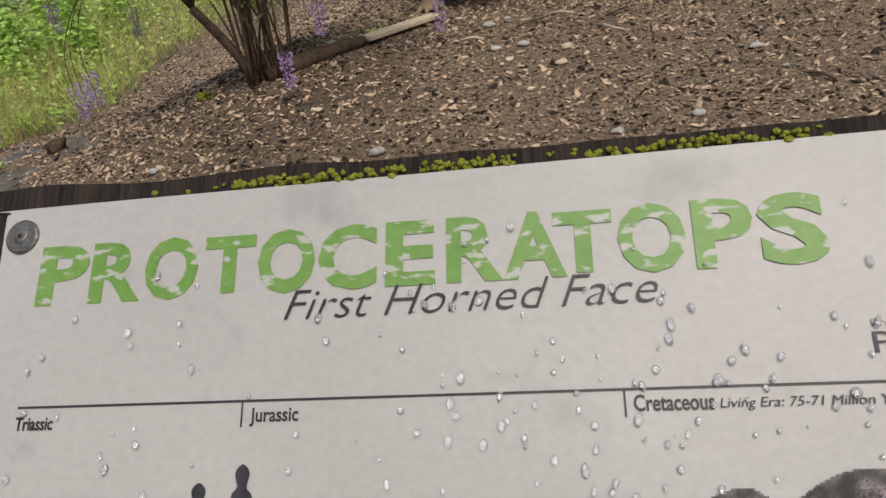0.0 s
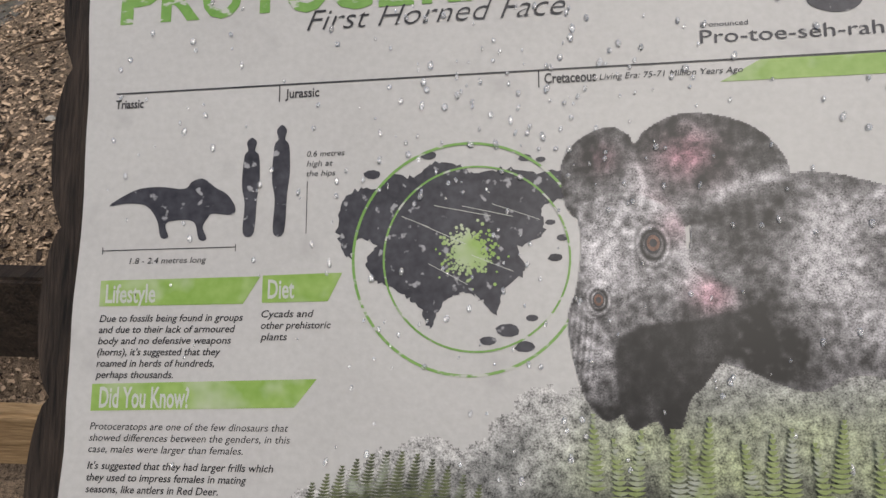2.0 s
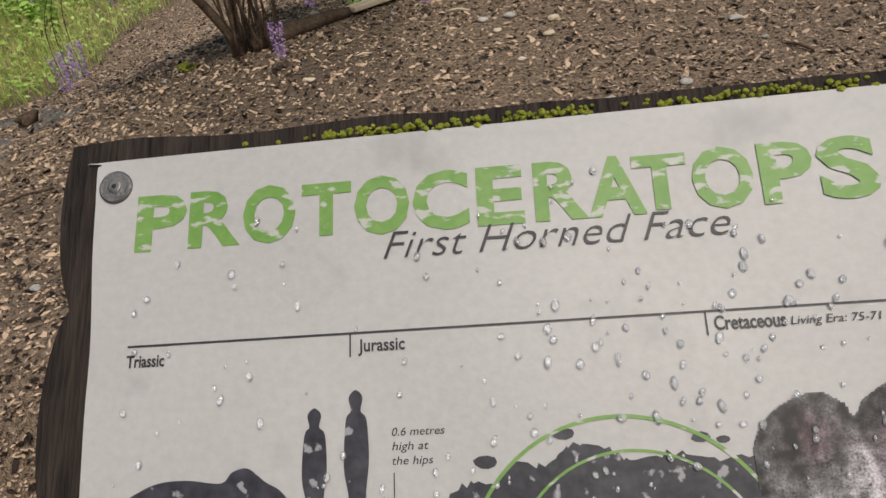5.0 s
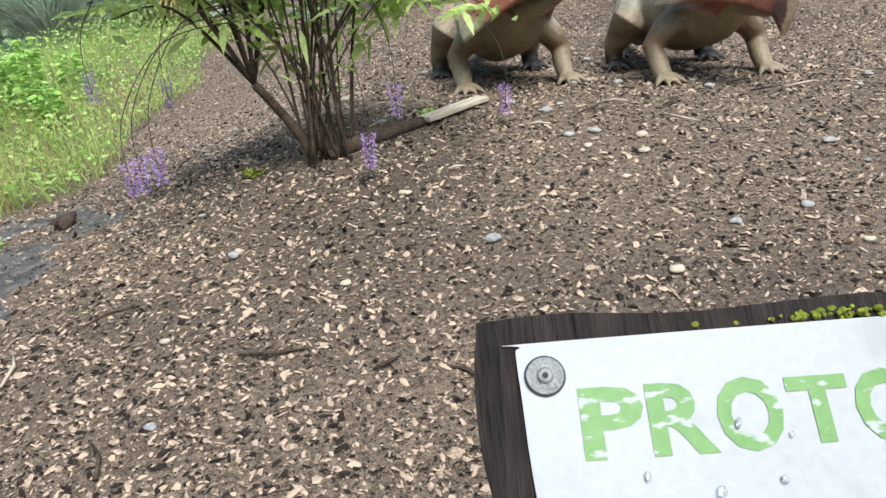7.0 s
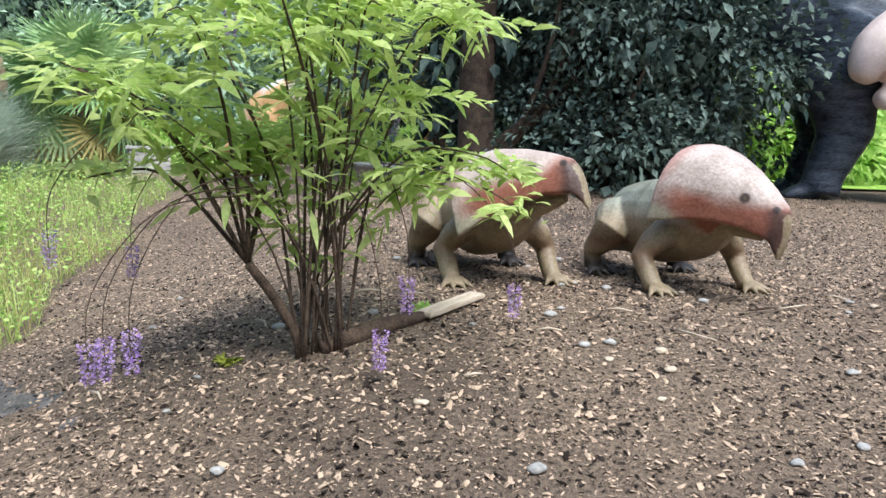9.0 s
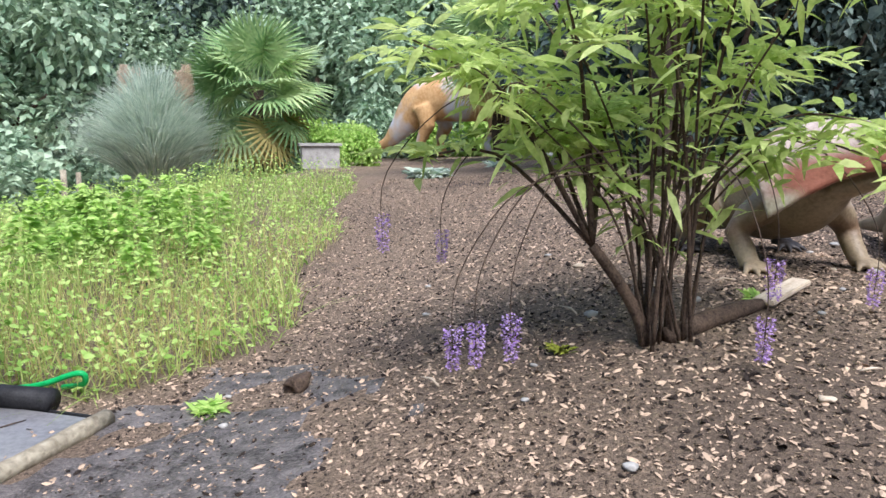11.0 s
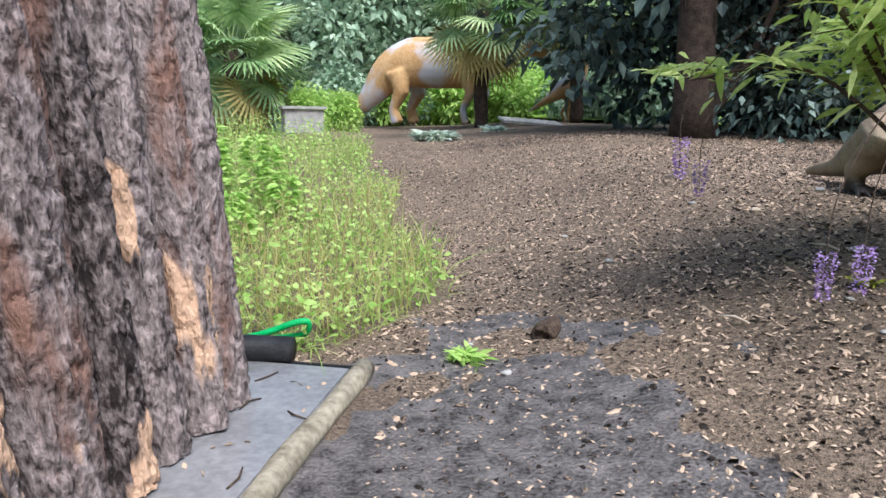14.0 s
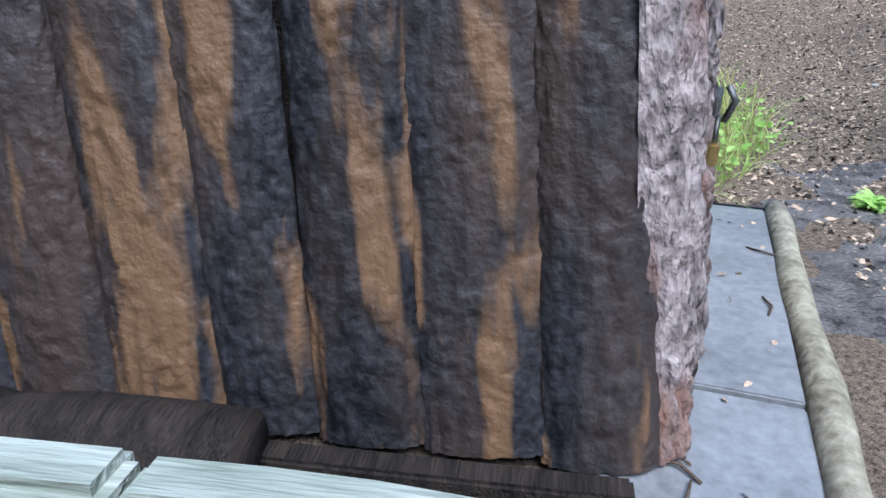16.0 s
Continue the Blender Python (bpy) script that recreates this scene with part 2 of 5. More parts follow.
def spline(pts, n=6, closed=True):
    """A smooth line through points."""
    out, k = [], len(pts)
    for i in range(k if closed else k - 1):
        p = [Vector(pts[(i + j) % k] if closed else pts[min(max(i + j, 0), k - 1)]) for j in (-1, 0, 1, 2)]
        for s in range(n):
            t = s / n
            out.append(0.5 * (2 * p[1] + (p[2] - p[0]) * t + (2 * p[0] - 5 * p[1] + 4 * p[2] - p[3]) * t * t + (3 * p[1] - p[0] - 3 * p[2] + p[3]) * t ** 3))
    if not closed:
        out.append(Vector(pts[-1]))
    return out


def leaves(P, D, L, W, droop=0.25, seed=1, segs=2):
    """Pointed leaf blades, bent along their length: verts and faces. P, D: arrays of base and direction."""
    rng = np.random.RandomState(seed)
    P, D = np.asarray(P, float), np.asarray(D, float)
    D = D / (np.linalg.norm(D, axis=1)[:, None] + 1e-9)
    n = len(P)
    L, W = np.broadcast_to(L, n)[:, None], np.broadcast_to(W, n)[:, None]
    R = rng.normal(size=(n, 3))
    S = np.cross(D, R * 0.5 + (0, 0, 1))
    S /= np.linalg.norm(S, axis=1)[:, None] + 1e-9
    dn = np.array((0, 0, -1.0))
    if segs == 1:
        V = np.stack([P, P + D * L * 0.5 + S * W / 2, P + D * L + dn * L * droop, P + D * L * 0.5 - S * W / 2], 1)
        F = (np.arange(n)[:, None] * 4 + np.arange(4)).tolist()
    else:
        V = np.stack([P, P + D * L * 0.35 + S * W / 2 + dn * L * droop * 0.1, P + D * L * 0.35 - S * W / 2 + dn * L * droop * 0.1,
                      P + D * L * 0.7 + S * W * 0.36 + dn * L * droop * 0.45, P + D * L * 0.7 - S * W * 0.36 + dn * L * droop * 0.45, P + D * L + dn * L * droop], 1)
        b = np.arange(n)[:, None] * 6
        F = (b + [0, 1, 2]).tolist() + (b + [1, 3, 4, 2]).tolist() + (b + [3, 5, 4]).tolist()
    return V.reshape(-1, 3).tolist(), F


def blades(P, H, lean, W, seed=2, segs=4, arch=0.6):
    """Long grass blades that rise and arch outwards. lean: horizontal reach of each tip."""
    rng = np.random.RandomState(seed)
    P, lean = np.asarray(P, float), np.asarray(lean, float)
    n = len(P)
    H, W = np.broadcast_to(H, n)[:, None], np.broadcast_to(W, n)[:, None]
    a = rng.uniform(0, 2 * np.pi, n)
    S = np.c_[np.cos(a), np.sin(a), 0 * a]
    V = []
    for k in range(segs + 1):
        t = k / segs
        c = P + np.c_[lean * t ** 1.6, (H * (t * (1 + arch) - arch * t * t * 1.0))[:, 0]]
        w = W * (1 - t) ** 0.7 / 2 + 0.0004
        V += [c + S * w, c - S * w]
    V = np.stack(V, 1)
    m = 2 * (segs + 1)
    b = np.arange(n)[:, None] * m
    F = []
    for k in range(segs):
        F += (b + [2 * k, 2 * k + 1, 2 * k + 3, 2 * k + 2]).tolist()
    return V.reshape(-1, 3).tolist(), F


# ---- ground ----
def build_ground():
    n = 190
    s = np.linspace(-1, 1, n)
    xs, ys = 9 * s + 1400 * s ** 9, 3 + 11 * s + 1400 * s ** 9
    verts = []
    for y in ys:
        for x in xs:
            z = ground_z(x, y)
            verts.append((x, y, z))
    faces = [(j * n + i, j * n + i + 1, (j + 1) * n + i + 1, (j + 1) * n + i) for j in range(n - 1) for i in range(n - 1)]
    g = raw("ground", verts, faces, SOIL, smooth=True)
    tagged(g, "brown bark chipping bank sloping down to a path", "ground", kind="structure")


def in_grass(x, y):
    """The grassy bed beside the booth."""
    edge = -1.0 - 0.16 * max(0, y - 4.2) + 0.25 * math.sin(y * 2.1) * 0.4 if y > 3.6 else -1.3 + (y - 2.85) * 0.55
    return y > 2.85 + 0.1 * math.sin(x * 5) and x < edge and y < 11.5


def build_chips():
    rng = np.random.RandomState(5)
    spots = []
    while len(spots) < 210000:
        y = 0.5 + 10.5 * rng.rand() ** 1.6
        x = rng.uniform(-1.7, 4.2 + 0.35 * y)
        if (x < -1.12 and y < 2.62) or in_grass(x, y) or (x - 0.7) < -2.4 - 0.05 * y:
            continue
        wet = math.hypot((x + 0.75) / 0.62, (y - 2.1) / 1.15) + 0.35 * noise.noise((x * 2.5, y * 2.5, 4))
        if rng.rand() < 0.45 * (1 - ss((wet - 0.6) / 0.7)):
            continue
        spots.append((x, y))
    n = len(spots)
    base = np.array([(x, y, ground_z(x, y)) for x, y in spots])
    size = np.minimum(rng.lognormal(-5.42, 0.5, n), 0.014)[:, None]
    a = rng.uniform(0, 2 * np.pi, n)
    tilt = rng.normal(0, 0.35, (n, 2))
    u = np.c_[np.cos(a), np.sin(a), tilt[:, 0]] * size * rng.uniform(0.9, 1.7, (n, 1))
    v = np.c_[-np.sin(a), np.cos(a), tilt[:, 1]] * size * rng.uniform(0.5, 0.9, (n, 1))
    w = np.c_[-tilt[:, 0], -tilt[:, 1], np.ones(n)] * size * rng.uniform(0.25, 0.55, (n, 1))
    base[:, 2] += size[:, 0] * 0.25
    V = np.stack([base + u + v * 0.4, base + u * 0.3 + v, base - u + v * 0.5, base - u * 0.9 - v * 0.6, base + u * 0.2 - v, base + w + u * 0.25, base + w - u * 0.35], 1)
    F = []
    b = np.arange(n)[:, None] * 7
    for f in ((0, 1, 5), (1, 2, 6, 5), (2, 3, 6), (3, 4, 5, 6), (4, 0, 5)):
        F += (b + list(f)).tolist()
    c = raw("bark_chippings", V.reshape(-1, 3).tolist(), F, CHIPS)
    tagged(c, "loose brown bark chippings spread over the bank", "bark chippings", kind="stuff")


def build_mud():
    verts, faces, n = [], [], 36
    for j in range(n):
        for i in range(n):
            x, y = -1.3 + 1.35 * i / (n - 1), 1.0 + 2.3 * j / (n - 1)
            verts.append((x, y, ground_z(x, y) + 0.003 - 0.03 * ss((math.hypot((x + 0.75) / 0.62, (y - 2.1) / 1.15) - 0.75 + 0.9 * noise.noise((x * 3, y * 3, 1)) + 0.4 * noise.noise((x * 11, y * 11, 3))) / 0.4)))
    for j in range(n - 1):
        for i in range(n - 1):
            faces.append((j * n + i, j * n + i + 1, (j + 1) * n + i + 1, (j + 1) * n + i))
    tagged(raw("mud_patch", verts, faces, MUD, smooth=True), "dark wet muddy patch beside the paving", "mud", kind="structure")


# ---- booth of log slabs on a paved base ----
def log_mesh(name, w, h0, seed, deep=0.05, rough=1.0):
    """A half-round slab of trunk with furrowed bark; x across, y outward, z up."""
    nu, nv = 34, 190
    verts, faces = [], []
    for j in range(nv):
        z = h0 * j / (nv - 1)
        for i in range(nu):
            a = math.pi * i / (nu - 1)
            edge = math.sin(a) ** 0.6
            wob = 1 + 0.05 * noise.noise((seed * 7.1, z * 1.3, 0))
            d, _ = noise.voronoi((a * w * 0.5 / 0.020 + seed * 3.3 + 0.6 * math.sin(z * 7 + seed), z / 0.085 + 2 * noise.noise((a * 2, z * 6, seed)), seed))
            f = min(1.0, (d[1] - d[0]) * 2.2)
            f2 = noise.noise((math.cos(a) * 11 + seed * 1.7, seed, z * 9))
            f3 = noise.noise((math.cos(a) * 26 + seed, seed * 2, z * 22))
            r = rough * (0.030 * (f ** 0.6 - 0.6) + 0.010 * f2 + 0.005 * f3)
            verts.append((math.cos(a) * (w / 2 * wob + r * 0.5), math.sin(a) * deep + r * edge, z + 0.012 * f2 * (j == nv - 1)))
    for j in range(nv - 1):
        for i in range(nu - 1):
            faces.append((j * nu + i, (j + 1) * nu + i, (j + 1) * nu + i + 1, j * nu + i + 1))
    top = len(verts)
    faces.append(tuple((nv - 1) * nu + i for i in range(nu))[::-1])
    faces.append(tuple(j * nu for j in range(nv)) + tuple((nv - 1 - j) * nu + nu - 1 for j in range(nv)))
    me = bpy.data.meshes.new(name)
    me.from_pydata(verts, [], faces)
    return me


def build_booth():
    booth = empty("log_booth", pose(-1.695, 1.295, 0.055), "small booth clad in upright bark-covered log slabs", "booth")
    rnd = random.Random(4)
    # side wall, from the near corner to the far corner, leaning inwards
    ax = Vector((0.182, 1.02, 0)).normalized()
    out = Vector((ax.y, -ax.x, 0))
    s = 0.0
    widths = [0.13, 0.15, 0.20, 0.14, 0.17, 0.13, 0.19]
    k = 1.12 / sum(widths)
    for i, w in enumerate(widths):
        w *= k
        me = log_mesh("log_slab", w * 0.86, 1.22 + rnd.uniform(-0.02, 0.05), i + 1, 0.070 + rnd.uniform(0, 0.03), 0.65)
        ob = link("log_slab", me, BARK, booth)
        m = Matrix((ax.to_4d(), out.to_4d(), (0, 0, 1, 0), (0, 0, 0, 1))).transposed()
        m[3][0] = m[3][1] = m[3][2] = 0
        for r in range(3):
            m[r][3] = 0
        ob.matrix_local = Matrix.Translation(ax * (s + w / 2) - out * 0.042) @ m @ pose(0, 0, 0, 6.0, rnd.uniform(-1, 1) + 0.5, 0) @ pose(0, 0, 0, 0, 0, 0)
        s += w
    # front wall, its slabs coloured darker than the char alone, for its shade
    x = 0.012
    i = 0
    while x < 2.0:
        w = rnd.uniform(0.12, 0.19)
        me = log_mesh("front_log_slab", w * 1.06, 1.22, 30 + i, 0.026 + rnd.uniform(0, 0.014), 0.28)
        ob = link("front_log_slab", me, CHARRED_SHADED, booth, "charred damp log slab with bare orange patches, its shade painted in" if i == 0 else "")
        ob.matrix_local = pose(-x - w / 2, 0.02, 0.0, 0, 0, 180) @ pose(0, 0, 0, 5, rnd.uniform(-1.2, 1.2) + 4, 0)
        x += w
        i += 1
    bm = bmesh.new()
    r = bmesh.ops.create_cube(bm, size=1)["verts"]
    for v in r:
        up = v.co.z > 0
        fx = (-0.14 if up else -0.035) if v.co.x > 0 else -2.05
        if v.co.x > 0 and v.co.y > 0:
            fx += 0.15
        v.co = Vector((fx, (0.98 if v.co.y > 0 else 0.14 if up else 0.05), 1.17 if up else 0.0))
    part("core", bm, DARKWOOD, booth, smooth=False)
    # dark board added to draw the dark gap at the front wall's foot
    bm = bmesh.new()
    box(bm, (2.0, 0.05, 0.075), (-1.05, -0.055, -0.02), 0.006)
    part("foot_gap_strip", bm, DARKWOOD, booth, "dark strip added for the dark gap at the wall's foot", False)
    # hasp, lock and black gap strips near the near corner
    lock = empty("padlock", pose(-1.664, 1.452, 0.50, 0, 0, 76), "small brass padlock hanging from a steel hasp", "padlock")
    bm = bmesh.new()
    box(bm, (0.038, 0.016, 0.034), (0, 0, 0), 0.004)
    part("lock_body", bm, BRASS, lock, smooth=False)
    bm = bmesh.new()
    tube(bm, [(-0.012, 0, 0.015), (-0.012, 0, 0.04), (0, 0, 0.052), (0.012, 0, 0.04), (0.012, 0, 0.015)], [0.0035] * 5)
    part("shackle", bm, STEEL, lock)
    hasp = empty("hasp", pose(-1.670, 1.440, 0.575, 0, 0, 76), "galvanised steel hasp fixed to the bark", "hasp")
    bm = bmesh.new()
    box(bm, (0.10, 0.008, 0.03), (0.0, 0, 0), 0.003)
    part("plate", bm, STEEL, hasp, smooth=False)
    bm = bmesh.new()
    tube(bm, [(0.01, -0.01, -0.03), (0.01, -0.022, 0), (0.01, -0.01, 0.02)], [0.005] * 3)
    part("staple", bm, STEEL, hasp)
    # black strips added to draw the dark gaps between the bark slabs
    for z, hh in ((0.86, 0.15), (0.70, 0.10)):
        bm = bmesh.new()
        box(bm, (0.03, 0.012, hh), (0, 0, 0), 0.004)
        st = part("strap", bm, BLACK, None, smooth=False)
        st.matrix_world = pose(-1.686 - (z - 0.46) * 0.10, 1.50, z, -5, 0, 76)
        tagged(st, "black strip put in for a dark gap in the bark", "strap")
    # low log along the foot of the front wall
    bm = bmesh.new()
    pts = [(-3.6 + 0.12 * i, 1.17 + 0.01 * math.sin(i * 1.3), 0.09) for i in range(12)]
    tube(bm, pts, [0.085 + 0.008 * math.sin(i * 2.2) for i in range(12)], 16)
    tagged(part("foot_log", bm, DARKWOOD), "dark wet log lying along the booth's foot", "log")


def build_paving():
    ax = Vector((0.2, 1.08, 0)).normalized()
    ang = math.degrees(math.atan2(-ax.x, ax.y))
    base = empty("paving", pose(-1.2, 2.585, 0.0, 0, 0, ang), "wet grey concrete paving slabs round the booth", "paving", kind="structure")
    y = 0.0
    for ln in (1.09, 0.72):
        for k, w in enumerate((0.62, 0.95, 0.95) if y == 0 else (0.36,)):
            bm = bmesh.new()
            box(bm, (w - 0.008, ln - 0.012, 0.06), (0, 0, 0), 0.004)
            ob = part("slab", bm, PAVER, base, smooth=False)
            ob.location = (-(w / 2) - (0, 0.62, 1.57)[k] - 0.03, -y - ln / 2, 0.025 - 0.003 * (y > 0))
        y += ln
    edge = empty("edging_pole", pose(-1.2, 2.585, 0.0, 0, 0, ang), "half-round wooden pole edging the paving", "edging")
    bm = bmesh.new()
    pts = [(0.0 + 0.004 * math.sin(i), 0.03 - i * 0.13, 0.045) for i in range(15)]
    tube(bm, pts, [0.034 + 0.003 * math.sin(i * 1.7) for i in range(15)], 14)
    part("pole", bm, POLE, edge)
    bm = bmesh.new()
    box(bm, (0.05, 1.8, 0.06), (0.035, -0.9, -0.01), 0.006)
    part("board", bm, POLE, edge, smooth=False)
    bm = bmesh.new()
    box(bm, (0.65, 0.018, 0.05), (-0.35, 0.012, 0.03), 0.003)
    part("end_strip", bm, BLACK, edge, "black strip at the end", smooth=False)
    bm = bmesh.new()
    tube(bm, [(-1.95, 2.70, 0.09), (-1.43, 2.66, 0.085)], [0.045, 0.045], 14)
    tagged(part("drain_pipe", bm, BLACK), "short black pipe lying behind the booth", "pipe")
    bm = bmesh.new()
    pts = spline([(-1.95, 2.80, 0.05), (-1.62, 2.80, 0.08), (-1.45, 2.82, 0.13), (-1.41, 2.83, 0.125), (-1.43, 2.85, 0.08), (-1.55, 2.9, 0.045)], 6, False)
    tube(bm, pts, [0.012] * len(pts), 8)
    tagged(part("garden_hose", bm, HOSE), "bright green hose looped behind the booth", "hose")
    rnd = random.Random(8)
    for i in range(26):
        u, v = rnd.uniform(-0.30, -0.06), -rnd.uniform(0.05, 1.5)
        p = Matrix.Rotation(radians(ang), 3, "Z") @ Vector((u, v, 0)) + Vector((-1.2, 2.585, 0.056))
        bm = bmesh.new()
        if i % 4 == 0:
            a = rnd.uniform(0, 6)
            tube(bm, [p, p + Vector((0.04 * math.cos(a), 0.04 * math.sin(a), 0.006)), p + Vector((0.09 * math.cos(a + 0.3), 0.09 * math.sin(a + 0.3), 0.003))], [0.003, 0.003, 0.002], 5)
            tagged(part("twig", bm, STEM), "thin brown twig on the paving", "twig", "litter on the paving")
        else:
            bm.free()
            V, F = leaves([p], [(rnd.uniform(-1, 1), rnd.uniform(-1, 1), 0.25)], rnd.uniform(0.015, 0.035), 0.014, 0.2, i)
            tagged(raw("dead_leaf", V, F, CHIPS), "small brown dead leaf on the paving", "leaf", "litter on the paving")


# ---- fence ----
def build_fence():
    def rail(name, a, b, h, t, mat_, label):
        a, b = Vector(a), Vector(b)
        bm = bmesh.new()
        L = (b - a).length
        box(bm, (L, t, h), (L / 2, 0, -h / 2), 0.008)
        bmesh.ops.subdivide_edges(bm, edges=[e for e in bm.edges if e.calc_length() > 0.4], cuts=14)
        for v in bm.verts:
            v.co.z += 0.008 * noise.noise((v.co.x * 4, v.co.y * 9, 1))
            v.co.y += 0.006 * noise.noise((v.co.x * 5, 3, v.co.z * 9))
        ob = part(name, bm, mat_, smooth=False)
        ang = math.atan2(b.y - a.y, b.x - a.x)
        ob.matrix_world = Matrix.Translation(a) @ Matrix.Rotation(ang, 4, "Z") @ Matrix.Rotation(-math.asin((b.z - a.z) / L), 4, "Y")
        tagged(ob, label, "fence rail", "fence rails")
    rail("fence_rail", (-0.35, 0.30, 0.27), (3.6, 0.30, 0.29), 0.2, 0.05, DARKWOOD, "dark stained wooden fence rail behind the sign")
    rail("lower_fence_rail", (-0.35, 0.27, -0.06), (3.6, 0.27, -0.05), 0.17, 0.04, OLDWOOD, "plain brown wooden lower fence rail")
    rail("kick_board", (0.2, -0.16, -0.36), (3.6, -0.16, -0.36), 0.10, 0.045, OLDWOOD, "pale wooden board along the path's edge")
    rail("end_fence_rail", (-2.10, 0.685, 0.51), (-3.8, 0.685, 0.51), 0.14, 0.045, GREYWOOD, "weathered green-grey timber fence rail")
    rail("end_fence_rail", (-1.2, 0.685, 0.49), (-2.095, 0.685, 0.51), 0.14, 0.045, GREYWOOD, "weathered green-grey timber fence rail")
    for x, y, top in ((1.62, 0.36, 0.3), (2.9, 0.36, 0.3), (0.0, 0.36, 0.24), (-1.2, 0.74, 0.44), (-2.6, 0.74, 0.44)):
        bm = bmesh.new()
        z0 = ground_z(x, y) - 0.05
        box(bm, (0.08, 0.07, top - z0), (x, y, (top + z0) / 2), 0.006)
        tagged(part("fence_post", bm, DARKWOOD if x > -0.5 else GREYWOOD, smooth=False), "square wooden fence post in the ground", "fence post", "fence posts")


# ---- the sign ----
SIGN = Matrix(((0.9995, -0.0287, 0.0144, 1.8283), (0.0305, 0.7082, -0.7053, 0.1928), (0.0101, 0.7054, 0.7087, 0.4802), (0, 0, 0, 1)))


def flat(name, pts, mat_, sign, z, label=""):
    """A flat printed shape with the outline pts, at height z over the panel's face."""
    bm = bmesh.new()
    f = bm.faces.new([bm.verts.new((p[0], p[1], z)) for p in pts])
    f.normal_update()
    if f.normal.z < 0:
        f.normal_flip()
    bmesh.ops.triangulate(bm, faces=[f])
    return part(name, bm, mat_, sign, label, False)


def ring(name, cx, cy, r0, r1, mat_, sign, z, n=72):
    bm = bmesh.new()
    a = [[bm.verts.new((cx + r * math.cos(2 * math.pi * k / n), cy + r * math.sin(2 * math.pi * k / n), z)) for k in range(n)] for r in (r0, r1)]
    for k in range(n):
        bm.faces.new((a[0][k], a[1][k], a[1][(k + 1) % n], a[0][(k + 1) % n]))
    return part(name, bm, mat_, sign, "", False)


def words(text, u, v, width, height, mat_, sign, z=0.0012, bold=0.0, shear=0.0, name="lettering"):
    """Printed words from baseline (u, v), as wide and as high (capitals) as given."""
    cu = bpy.data.curves.new("type", "FONT")
    cu.body, cu.size, cu.shear, cu.offset, cu.resolution_u = text, 1.0, shear, bold, 3
    ob = new("type", cu)
    me = bpy.data.meshes.new_from_object(ob.evaluated_get(bpy.context.evaluated_depsgraph_get()))
    bpy.data.objects.remove(ob)
    bpy.data.curves.remove(cu)
    co = np.zeros(len(me.vertices) * 3)
    me.vertices.foreach_get("co", co)
    co = co.reshape(-1, 3)
    lo, hi = co.min(0), co.max(0)
    co[:, 0] = u + (co[:, 0] - lo[0]) * width / (hi[0] - lo[0])
    co[:, 1] = v + co[:, 1] * height / 0.69
    co[:, 2] = z
    me.vertices.foreach_set("co", co.ravel())
    return link(name, me, mat_, sign, "", False)


def smooth(a, b, x):
    t = np.clip((x - a) / (b - a), 0, 1)
    return t * t * (3 - 2 * t)


def inside(u, v, pts):
    """Signed distance of the points to a smooth closed outline, positive inside."""
    o = np.array([tuple(p)[:2] for p in spline([(x, y, 0) for x, y in pts], 5)])
    far, odd = np.full(u.shape, 9.0), np.zeros(u.shape, bool)
    for (x0, y0), (x1, y1) in zip(o, np.roll(o, -1, 0)):
        dx, dy = x1 - x0, y1 - y0
        t = np.clip(((u - x0) * dx + (v - y0) * dy) / (dx * dx + dy * dy + 1e-12), 0, 1)
        far = np.minimum(far, np.hypot(u - x0 - t * dx, v - y0 - t * dy))
        if y0 != y1:
            odd ^= ((y0 > v) != (y1 > v)) & (u < x0 + dx * (v - y0) / dy)
    return np.where(odd, far, -far)


def grain(u, v, scale, seed, stretch=1.0):
    return np.array([noise.fractal((x * scale, y * scale * stretch, seed), 1.0, 2.0, 4) for x, y in zip(u, v)])


def blob(u, v, x, y, r, q=1.0):
    return np.exp(-(((u - x) / r) ** 2 + ((v - y) / (r * q)) ** 2))


def picture(name, u0, u1, v0, v1, step, paint, sign, z):
    """A printed photograph on the panel: a fine sheet whose colours paint(u, v) lays on; unprinted faces are left out."""
    nu, nv = int((u1 - u0) / step) + 1, int((v1 - v0) / step) + 1
    U, V = np.meshgrid(np.linspace(u0, u1, nu), np.linspace(v0, v1, nv))
    u, v = U.ravel(), V.ravel()
    col, keep = paint(u, v)
    faces = [f for f in ((j * nu + i, j * nu + i + 1, (j + 1) * nu + i + 1, (j + 1) * nu + i) for j in range(nv - 1) for i in range(nu - 1)) if keep[list(f)].all()]
    ob = raw(name, np.c_[u, v, np.full(len(u), z)].tolist(), faces, PHOTO, sign)
    ob.data.color_attributes.new("paint", "FLOAT_COLOR", "POINT").data.foreach_set("color", np.c_[col, np.ones(len(col))].ravel())
    return ob


PAPER = np.array((0.40, 0.395, 0.385))


